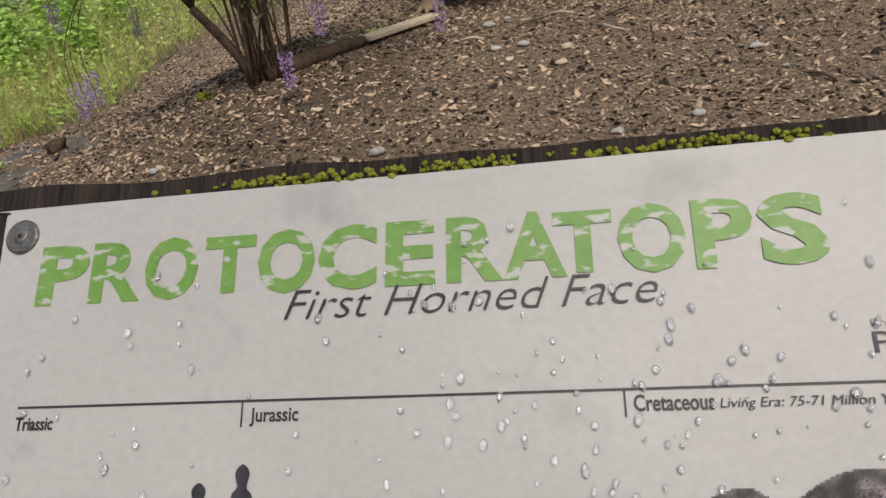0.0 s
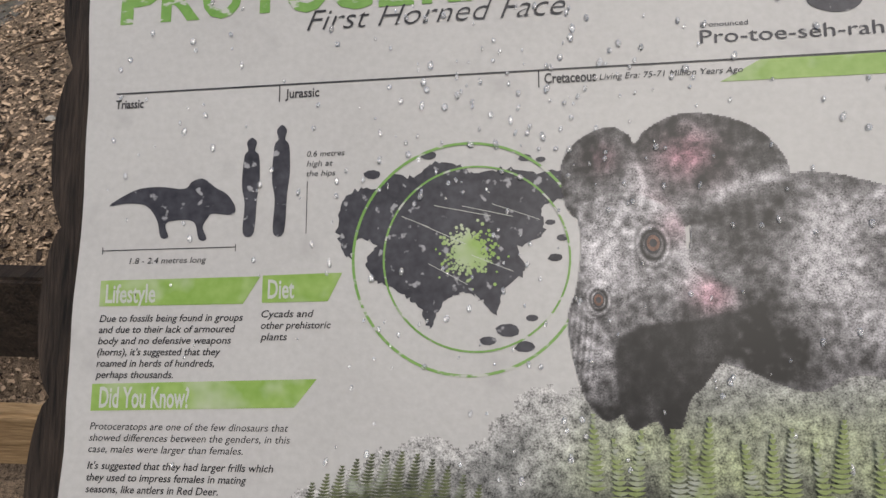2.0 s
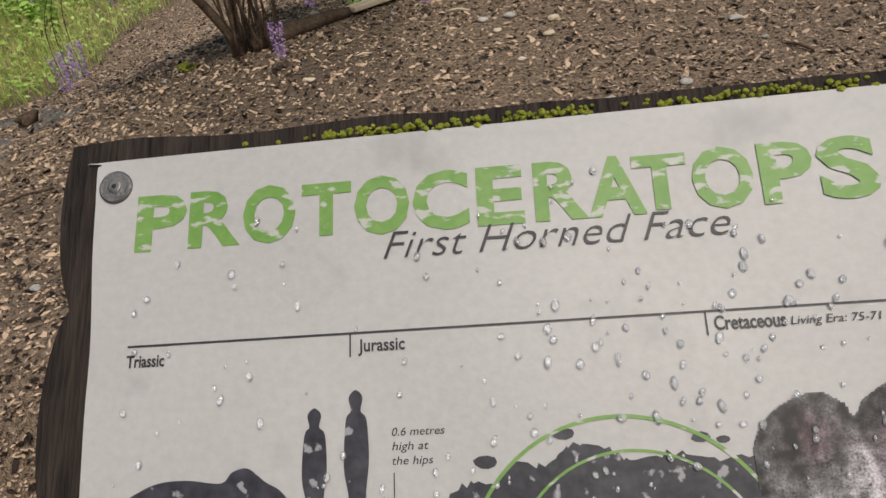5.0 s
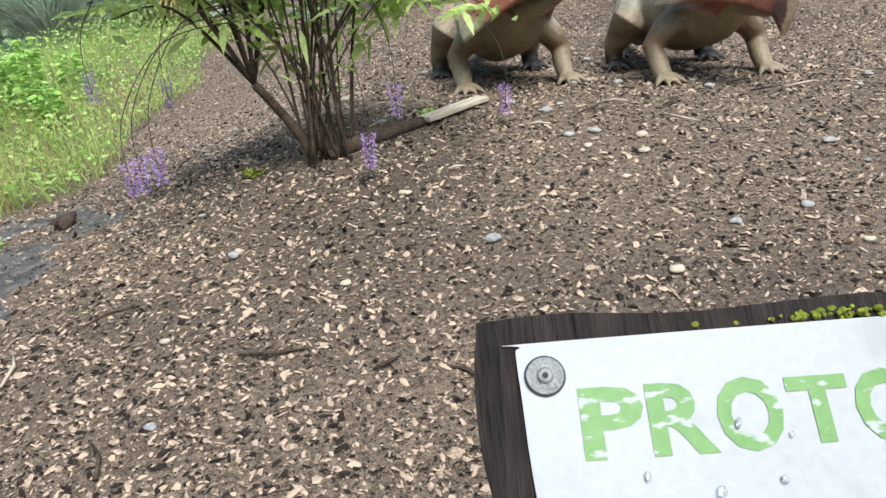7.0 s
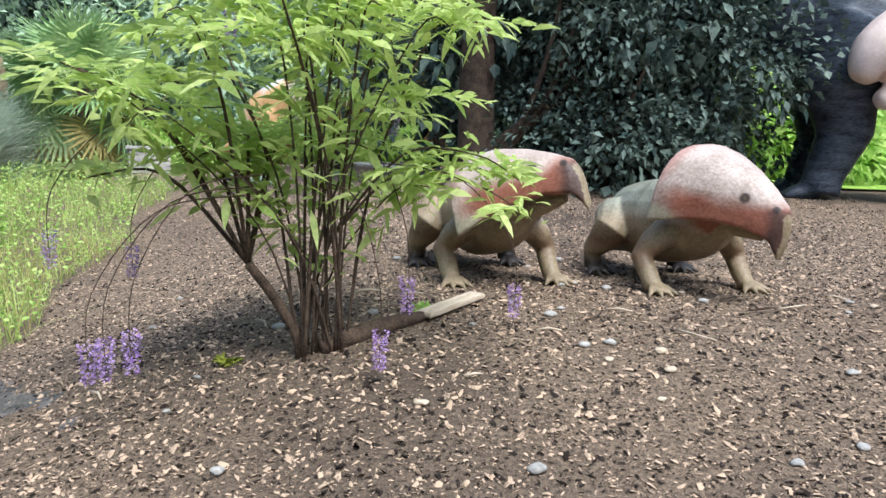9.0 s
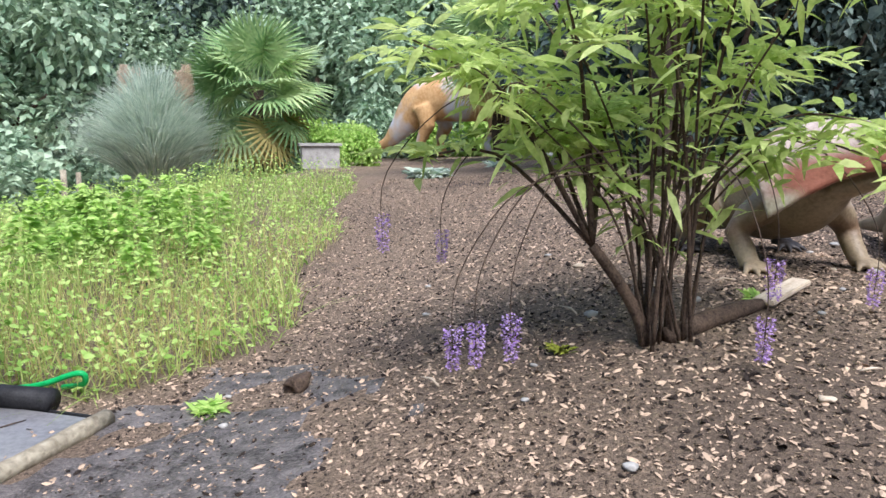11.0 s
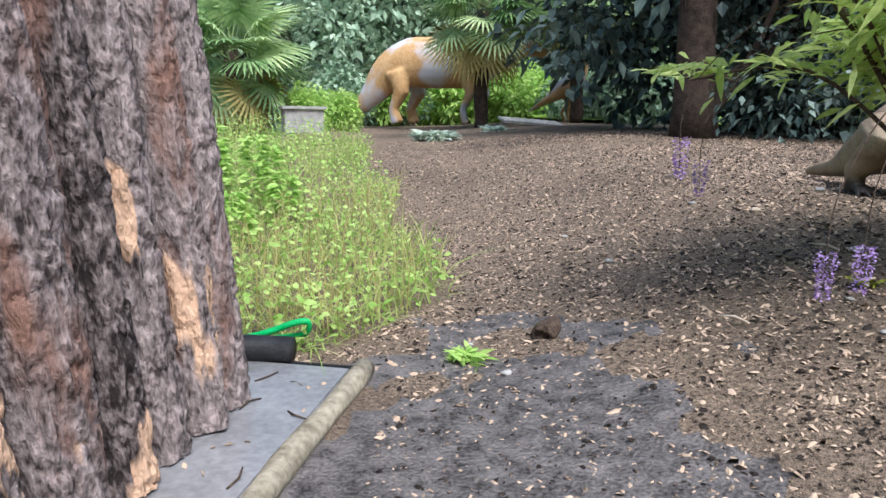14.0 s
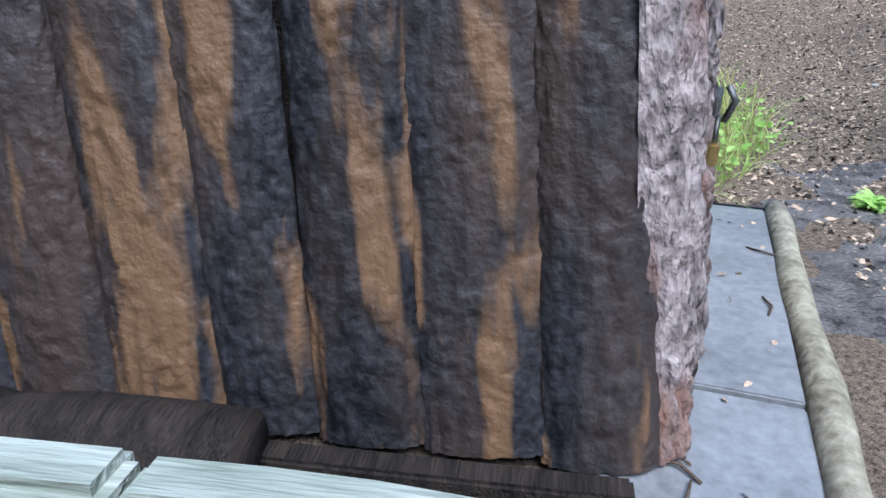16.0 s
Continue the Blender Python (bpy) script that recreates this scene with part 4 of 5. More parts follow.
def protoceratops(m, label, head_turn, nod, back):
    """A crouching four-legged statue with a frilled, beaked head; +x forward. back: the paint of its back."""
    bm = bmesh.new()
    # trunk, neck and tail
    tube(bm, spline([(-1.40, 0.22, 0.06), (-1.05, 0.12, 0.11), (-0.78, 0.03, 0.20), (-0.5, 0, 0.31), (-0.2, 0, 0.34), (0.05, 0, 0.37), (0.24, 0, 0.47)], 4, False),
         [(r, r * 1.1) for r in np.interp(np.linspace(0, 6, 25), range(7), (0.02, 0.055, 0.11, 0.19, 0.215, 0.185, 0.12))], 18)
    for s in (1, -1):
        tube(bm, [(-0.48, s * 0.14, 0.32), (-0.36, s * 0.25, 0.26), (-0.50, s * 0.28, 0.13), (-0.49, s * 0.28, 0.03)], [0.14, 0.11, 0.06, 0.05], 12)
        tube(bm, [(0.04, s * 0.12, 0.34), (0.01, s * 0.24, 0.24), (0.00, s * 0.29, 0.17), (0.06, s * 0.28, 0.10), (0.12, s * 0.28, 0.03)], [0.09, 0.07, 0.055, 0.05, 0.045], 12)
        for fx, fy in ((-0.47, 0.28), (0.12, 0.28)):
            for k in range(4):
                a = (k - 1.5) * 0.5
                tube(bm, [(fx, s * fy, 0.04), (fx + 0.06 * math.cos(a), s * fy + 0.06 * math.sin(a), 0.04), (fx + 0.10 * math.cos(a), s * fy + 0.10 * math.sin(a), 0.022), (fx + 0.135 * math.cos(a), s * fy + 0.135 * math.sin(a), 0.004)], [0.03, 0.020, 0.015, 0.004], 8)
    # head: a wedge from the hooked beak to the rim of the frill
    h = pose(0.24, 0, 0.50, 0, nod, head_turn)
    tube(bm, [h @ Vector(p) for p in ((-0.10, 0, 0.0), (0.08, 0, 0.02), (0.20, 0, 0.0), (0.29, 0, -0.01))], [(0.10, 0.12), (0.11, 0.12), (0.085, 0.09), (0.05, 0.07)], 16)
    tube(bm, [h @ Vector(p) for p in ((0.0, 0, -0.10), (0.14, 0, -0.11), (0.26, 0, -0.11))], [(0.09, 0.07), (0.06, 0.045), (0.025, 0.02)], 12)
    sections = [(0.375, 0.012, -0.10, -0.19), (0.365, 0.034, 0.00, -0.155), (0.33, 0.064, 0.060, -0.095), (0.22, 0.115, 0.120, -0.075), (0.09, 0.175, 0.175, -0.085), (-0.03, 0.235, 0.213, -0.12), (-0.13, 0.285, 0.222, -0.16), (-0.18, 0.30, 0.205, -0.18)]
    n = 17
    shells = []
    for inset in (0.0, 0.028):
        rows = []
        for x, w, top, bot in sections:
            k = max(0.25, 1 - inset / max(w, 0.02))
            row = []
            for i in range(n):
                a = -math.pi / 2 + math.pi * i / (n - 1)
                c, q = math.cos(a), math.sin(a)
                z = bot + (top - bot) * c ** 0.75 if c > 1e-6 else bot
                rim = 0.035 * c * smooth(0.1, -0.19, x)
                row.append(bm.verts.new(h @ Vector((x - rim - inset * 0.6, w * k * math.copysign(abs(q) ** 0.8, q), z - inset * (0.4 + c)))))
            rows.append(row)
        shells.append(rows)
    for rows in shells:
        for a, b in zip(rows, rows[1:]):
            for i in range(n - 1):
                bm.faces.new((a[i], a[i + 1], b[i + 1], b[i]))
    out, inn = shells
    for j in (0, len(sections) - 1):
        for i in range(n - 1):
            bm.faces.new((out[j][i], out[j][i + 1], inn[j][i + 1], inn[j][i]))
    for i in (0, n - 1):
        for j in range(len(sections) - 1):
            bm.faces.new((out[j][i], out[j + 1][i], inn[j + 1][i], inn[j][i]))
    for s in (1, -1):
        bmesh.ops.create_uvsphere(bm, u_segments=12, v_segments=8, radius=0.026, matrix=Matrix.Translation(h @ Vector((0.175, s * 0.088, 0.045))))
    ob = statue("protoceratops_statue", bm, PAINTED, label, m, 0.0095)
    # painted skin, laid on by the parts of the body
    me = bpy.data.meshes.new_from_object(ob.evaluated_get(bpy.context.evaluated_depsgraph_get()))
    ob.modifiers.clear()
    ob.data = me
    P = np.zeros(len(me.vertices) * 3)
    me.vertices.foreach_get("co", P)
    P = P.reshape(-1, 3)
    hi = np.array(h.inverted())
    H = P @ hi[:3, :3].T + hi[:3, 3]
    jit = 0.03 * np.array([noise.noise(Vector(p) * 9) for p in P])
    col = np.tile(np.array((0.33, 0.26, 0.165)), (len(P), 1))
    def coat(c, f):
        col[:] = col * (1 - f[:, None]) + np.array(c) * f[:, None]
    coat(back, smooth(0.30, 0.46, P[:, 2] + jit) * smooth(0.2, -0.05, P[:, 0]))
    coat((0.17, 0.085, 0.05), smooth(0.02, 0.10, -np.abs(P[:, 2] - 0.20 + jit) + 0.10) * smooth(0.14, 0.2, np.abs(P[:, 1])) * 0.6)
    # hind feet and underside go near-black towards the ground
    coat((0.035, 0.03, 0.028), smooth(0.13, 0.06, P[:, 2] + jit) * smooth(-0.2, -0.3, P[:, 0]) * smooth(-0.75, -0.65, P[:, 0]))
    edge = np.interp(-H[:, 0], [-0.385, -0.31, -0.2, -0.07, 0.05, 0.15, 0.26], [0.05, 0.10, 0.125, 0.18, 0.24, 0.29, 0.31])
    head = smooth(-0.27, -0.245, H[:, 0]) * smooth(-0.20, -0.15, H[:, 2] + 0.35 * np.maximum(0, H[:, 0] - 0.0)) * (np.hypot(H[:, 1], np.maximum(0, H[:, 2])) > 0.42 * edge)
    coat((0.62, 0.51, 0.45), head)
    low = smooth(0.055, -0.035, H[:, 2] + 1.2 * jit - 0.06 * smooth(0.15, 0.3, H[:, 0]))
    coat((0.34, 0.13, 0.085), head * low * smooth(-0.22, -0.05, H[:, 0]))
    coat((0.46, 0.42, 0.32), head * smooth(-0.06, -0.12, H[:, 2] + jit) * smooth(0.0, -0.1, H[:, 0]))
    coat((0.62, 0.33, 0.26), head * smooth(-0.13, -0.20, H[:, 0] + jit) * smooth(-0.05, 0.05, H[:, 2]) * 0.7)
    coat((0.10, 0.055, 0.045), head * smooth(0.27, 0.33, H[:, 0] + jit) * smooth(0.06, 0.02, H[:, 2]))
    for s in (1, -1):
        e = np.linalg.norm(H - (0.178, s * 0.098, 0.052), axis=1)
        coat((0.07, 0.05, 0.04), smooth(0.034, 0.024, e))
        coat((0.30, 0.20, 0.08), smooth(0.020, 0.015, e))
        coat((0.004, 0.004, 0.004), smooth(0.011, 0.008, e))
        coat((0.05, 0.03, 0.025), smooth(0.024, 0.014, np.linalg.norm(H - (0.315, s * 0.05, 0.045), axis=1)))
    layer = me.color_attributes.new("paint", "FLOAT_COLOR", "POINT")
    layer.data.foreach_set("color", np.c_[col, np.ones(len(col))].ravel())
    me.polygons.foreach_set("use_smooth", [True] * len(me.polygons))
    return ob


def build_statues():
    protoceratops(pose(2.51, 3.56, ground_z(2.5, 3.6) - 0.005, 0, 0, -77) @ Matrix.Scale(0.96, 4), "cream and pink frilled dinosaur statue crouching on the chippings", 12, 14, (0.36, 0.37, 0.29))
    protoceratops(pose(1.545, 3.68, ground_z(1.5, 3.7) - 0.005, 0, 0, -76) @ Matrix.Scale(0.97, 4), "cream and brown frilled dinosaur statue behind the bush", 28, -18, (0.42, 0.30, 0.21))
    # large long-tailed statue far off
    bm = bmesh.new()
    tube(bm, spline([(-2.75, 0.2, 0.16), (-2.0, 0.1, 0.34), (-1.5, 0, 0.75), (-1.0, 0, 1.3), (-0.4, 0, 1.55), (0.4, 0, 1.55), (1.2, 0, 1.45), (1.9, 0, 1.65), (2.5, 0, 1.95)], 4, False),
         [(r * 0.8, r) for r in np.interp(np.linspace(0, 8, 33), range(9), (0.04, 0.15, 0.32, 0.52, 0.66, 0.64, 0.5, 0.28, 0.22))], 18)
    tube(bm, [(2.4, 0, 1.95), (2.8, 0, 1.9), (3.1, 0, 1.75)], [0.22, 0.2, 0.08], 12)
    for x, s, r in ((-0.5, 1, 0.3), (-0.7, -1, 0.3), (1.3, 1, 0.2), (1.1, -1, 0.2)):
        tube(bm, [(x, s * 0.35, 1.3), (x + 0.15, s * 0.45, 0.8), (x - 0.05, s * 0.45, 0.4), (x + 0.05, s * 0.45, 0.03)], [r, r * 0.7, r * 0.45, r * 0.6], 12)
    statue("long_tailed_dinosaur_statue", bm, BEAST, "large orange and grey dinosaur statue behind a palm", pose(-1.25, 19.3, ground_z(0, 19.5) - 0.02, 0, 0, -14), 0.05)
    # upright small statue
    bm = bmesh.new()
    tube(bm, spline([(-1.1, 0, 0.25), (-0.6, 0, 0.55), (-0.15, 0, 0.85), (0.2, 0, 1.15), (0.35, 0, 1.5), (0.45, 0, 1.62), (0.7, 0, 1.6)], 4, False),
         list(np.interp(np.linspace(0, 6, 25), range(7), (0.02, 0.1, 0.24, 0.22, 0.12, 0.13, 0.06))), 14)
    for s in (1, -1):
        tube(bm, [(-0.1, s * 0.15, 0.8), (0.1, s * 0.2, 0.5), (-0.12, s * 0.2, 0.25), (0.02, s * 0.2, 0.02)], [0.16, 0.11, 0.05, 0.07], 10)
        tube(bm, [(0.28, s * 0.15, 1.1), (0.45, s * 0.2, 0.95), (0.6, s * 0.18, 1.02)], [0.06, 0.045, 0.03], 8)
    statue("raptor_statue", bm, BEAST, "small orange upright dinosaur statue far off", pose(2.4, 19.0, ground_z(2.4, 19) - 0.01, 0, 0, 10), 0.035)
    # big dark two-legged statue beside the evergreen
    bm = bmesh.new()
    tube(bm, spline([(3.4, 0, 1.7), (2.2, 0, 1.9), (1.0, 0, 2.2), (0.1, 0, 2.4), (-0.7, 0, 2.5), (-1.3, 0, 2.75)], 4, False), list(np.interp(np.linspace(0, 5, 21), range(6), (0.06, 0.35, 0.75, 0.85, 0.6, 0.42))), 18)
    for s in (1, -1):
        tube(bm, [(0.5, s * 0.5, 2.2), (0.1, s * 0.6, 1.5), (0.25, s * 0.6, 0.9), (0.05, s * 0.6, 0.35), (0.0, s * 0.6, 0.08)], [0.7, 0.52, 0.36, 0.27, 0.27], 16)
        for k in (-0.5, 0, 0.5):
            tube(bm, [(-0.05, s * 0.6, 0.09), (-0.32, s * 0.6 + 0.28 * k, 0.07), (-0.5, s * 0.6 + 0.42 * k, 0.02)], [0.14, 0.10, 0.03], 10)
    statue("black_dinosaur_statue", bm, BLACKBEAST, "huge black dinosaur statue with wrinkled legs", pose(7.25, 10.2, ground_z(7.25, 10.2) - 0.02, 0, 0, -20), 0.05)
    bm = bmesh.new()
    tube(bm, spline([(1.2, 0, 2.3), (0.5, 0, 2.15), (0.05, 0, 1.9), (-0.15, 0, 1.6)], 4, False), list(np.interp(np.linspace(0, 3, 13), range(4), (0.5, 0.5, 0.36, 0.12))), 14)
    tube(bm, spline([(0.9, 0, 1.6), (0.4, 0, 1.45), (0.12, 0, 1.35)], 4, False), list(np.interp(np.linspace(0, 2, 9), range(3), (0.4, 0.22, 0.1))), 14)
    tube(bm, [(1.0, 0, 2.1), (1.3, 0.0, 1.2), (1.2, 0, 0.5), (1.2, 0, 0.02)], [0.6, 0.6, 0.4, 0.4], 14)
    statue("open_mouthed_dinosaur_statue", bm, FRILL, "pale pink open-mouthed dinosaur statue among the trees", pose(7.1, 8.9, ground_z(7.1, 8.9) - 0.02, 0, 0, 0), 0.04)


# ---- plants ----
def build_bush():
    """The flowering shrub on the bank: many stems from one foot, arching shoots, narrow leaves, lilac spikes."""
    bx, by = 0.700, 2.63
    bz = ground_z(bx, by) - 0.01
    bush = empty("buddleia_bush", pose(bx, by, bz), "green buddleia bush with thin stems and fading lilac flowers", "bush")
    rnd = random.Random(12)
    shoots = []
    def shoot(pts, r0, r1):
        p = spline(pts, 5, False)
        bm = bmesh.new()
        tube(bm, p, list(np.linspace(r0, r1, len(p))), 6)
        part("stem", bm, STEM, bush)
        return p
    fork = Vector((-0.19, -0.02, 0.34))
    shoot([(0, 0, 0), (-0.03, -0.01, 0.10), (-0.10, -0.02, 0.22), tuple(fork)], 0.024, 0.018)
    for k in range(9):
        a = rnd.uniform(1.2, 4.6)
        reach = rnd.uniform(0.25, 0.85)
        e = fork + Vector((math.cos(a) * reach, math.sin(a) * reach * 0.7, rnd.uniform(0.25, 0.85)))
        mid = fork + (e - fork) * 0.5 + Vector((0, 0, 0.16))
        shoots.append(shoot([fork, mid, e], 0.009, 0.003))
    for k in range(26):
        a = rnd.uniform(0, 6.28)
        reach = rnd.uniform(0.06, 0.50) if math.cos(a) > 0 else rnd.uniform(0.08, 0.75)
        top = rnd.uniform(0.65, 1.65) - reach * 0.35
        f = Vector((rnd.uniform(-0.04, 0.16), rnd.uniform(-0.07, 0.07), rnd.uniform(0, 0.03)))
        mid = f + Vector((math.cos(a) * reach * 0.30, math.sin(a) * reach * 0.30, top * 0.55))
        e = f + Vector((math.cos(a) * reach, math.sin(a) * reach, top))
        tip = e + Vector((math.cos(a) * 0.12, math.sin(a) * 0.12, rnd.uniform(-0.12, 0.10)))
        shoots.append(shoot([f, mid, e, tip], rnd.uniform(0.004, 0.008), 0.002))
    for k in range(2):
        a = rnd.uniform(-0.5, 0.2)
        f = Vector((0.08, 0, 0.42))
        e = f + Vector((math.cos(a) * 0.5, math.sin(a) * 0.3 - 0.1, 0.22 + 0.1 * k))
        shoots.append(shoot([f, f + (e - f) * 0.5 + Vector((0, 0, 0.15)), e, e + Vector((0.15, 0, -0.08))], 0.006, 0.002))
    P, D = [], []
    for p in shoots:
        n = len(p)
        for i in range(int(n * 0.35), n):
            for k in range(4):
                q = p[i] + Vector((rnd.gauss(0, 0.05), rnd.gauss(0, 0.05), rnd.gauss(0, 0.04)))
                if q.z < 0.28:
                    continue
                P.append(q)
                D.append((rnd.gauss(0, 1), rnd.gauss(0, 1), rnd.gauss(0.1, 0.5)))
        for j in range(3):
            o = p[rnd.randrange(int(n * 0.5), n)]
            a = rnd.uniform(0, 6.28)
            for i in range(9):
                t = i / 9
                q = o + Vector((math.cos(a) * 0.28 * t, math.sin(a) * 0.28 * t, 0.10 * t - 0.12 * t * t))
                for s in (1, -1):
                    P.append(q)
                    D.append((math.cos(a + s * 0.9), math.sin(a + s * 0.9), rnd.gauss(0.15, 0.25)))
    rng = np.random.RandomState(3)
    V, F = leaves(P, D, rng.uniform(0.06, 0.14, len(P)), rng.uniform(0.014, 0.034, len(P)), 0.3, 4)
    raw("foliage", V, F, LEAF, bush)
    spots = [(0.27, -0.30, 0.18), (0.36, -0.10, 0.32), (0.78, 0.15, 0.25), (-0.55, -0.35, 0.16), (-0.45, -0.42, 0.2), (-0.72, 0.4, 0.33), (-0.62, -0.3, 0.13), (0.30, 0.1, 0.93), (-0.30, 0.25, 1.25), (-0.9, 0.1, 0.42)]
    for k, (x, y, z) in enumerate(spots):
        shoot([(x * 0.3, y * 0.3, z + 0.45), (x * 0.7, y * 0.7, z + 0.40), (x * 0.98, y * 0.98, z + 0.15), (x, y, z - 0.1)], 0.003, 0.0012)
        n = 260
        t = rng.rand(n)
        a = rng.uniform(0, 6.28, n)
        r = 0.020 * (1 - 0.5 * t) + rng.normal(0, 0.004, n)
        P = np.c_[x + r * np.cos(a), y + r * np.sin(a), z - 0.13 * t]
        D = np.c_[np.cos(a), np.sin(a), rng.normal(0, 0.5, n)]
        V, F = leaves(P, D, 0.009, 0.008, 0.1, k, 1)
        raw("flower_spike", V, F, FLOWER, bush, "drooping lilac flower spike" if k == 0 else "")


def build_grass():
    rng = np.random.RandomState(9)
    def spots(n, low=2.8, high=11.0, power=1.4):
        out = []
        while len(out) < n:
            y = low + (high - low) * rng.rand() ** power
            x = rng.uniform(-6.5, -0.6)
            if in_grass(x, y):
                out.append((x, y, ground_z(x, y) - 0.01))
        return np.array(out)
    P = spots(15000)
    h = rng.uniform(0.06, 0.26, len(P)) * np.array([0.75 + 0.9 * max(-0.6, noise.noise((p[0] * 2.3, p[1] * 2.3, 5))) for p in P]) * (1 + 0.5 * np.array([ss((-1.2 - p[0]) / 1.5) for p in P]))
    V, F = blades(P, h, rng.normal(0, 0.13, (len(P), 2)), 0.007, 3, 3)
    tagged(raw("long_grass", V, F, GRASS), "long unmown green grass in the bed", "grass", kind="stuff")
    P = spots(3600, 2.9, 6.5)
    P = P[P[:, 0] > -2.6]
    V, F = blades(P, rng.uniform(0.12, 0.33, len(P)), rng.normal(0, 0.06, (len(P), 2)), 0.004, 4, 3)
    tagged(raw("dry_grass", V, F, DRYGRASS), "yellowing dry grass stems at the bed's edge", "dry grass", kind="stuff")
    # low broad-leaved weeds and taller nettles
    P = spots(16000, 2.8, 11)
    P[:, 2] += rng.uniform(0.02, 0.28, len(P)) * np.array([0.5 + ss((-1.0 - p[0]) / 2.0) for p in P])
    D = np.c_[rng.normal(0, 1, (len(P), 2)), rng.normal(0.4, 0.4, len(P))]
    V, F = leaves(P, D, rng.uniform(0.025, 0.06, len(P)), rng.uniform(0.015, 0.03, len(P)), 0.2, 5)
    tagged(raw("low_weeds", V, F, WEED), "bright green low broad-leaved weeds", "weeds", kind="stuff")
    for k in range(26):
        x, y = rng.uniform(-4.2, -2.0), rng.uniform(3.9, 6.8)
        if not in_grass(x + 0.2, y):
            continue
        z, top = ground_z(x, y) - 0.01, rng.uniform(0.3, 0.62)
        P, D = [], []
        for i in range(150):
            t = rng.rand() ** 0.7
            a = rng.uniform(0, 6.28)
            r = 0.16 * (1 - 0.6 * t)
            P.append((r * 0.5 * math.cos(a), r * 0.5 * math.sin(a), top * t))
            D.append((math.cos(a), math.sin(a), 0.3))
        bm = bmesh.new()
        tube(bm, [(0, 0, 0), (0.01, 0, top * 0.5), (0.0, 0.01, top)], [0.006, 0.005, 0.002], 5)
        nettle = empty("nettle", pose(x, y, z), "tall bright green leafy weed in the grass", "weed", "tall weeds")
        part("stalk", bm, WEED, nettle)
        V, F = leaves(P, D, rng.uniform(0.06, 0.12, len(P)), rng.uniform(0.03, 0.06, len(P)), 0.35, k)
        raw("foliage", V, F, WEED, nettle)


def tuft(name, x, y, size, n, label, mat_=None, seed=1):
    rng = np.random.RandomState(seed)
    a = rng.uniform(0, 6.28, n)
    z = ground_z(x, y)
    P = np.c_[x + size * 0.35 * rng.normal(0, 0.6, n), y + size * 0.35 * rng.normal(0, 0.6, n), np.full(n, z + 0.005)]
    D = np.c_[np.cos(a), np.sin(a), rng.uniform(0.2, 1.0, n)]
    V, F = leaves(P, D, rng.uniform(0.4, 1.0, n) * size, size * 0.16, 0.3, seed)
    tagged(raw(name, V, F, mat_ or WEED), label, "weed", "weeds on the bank")


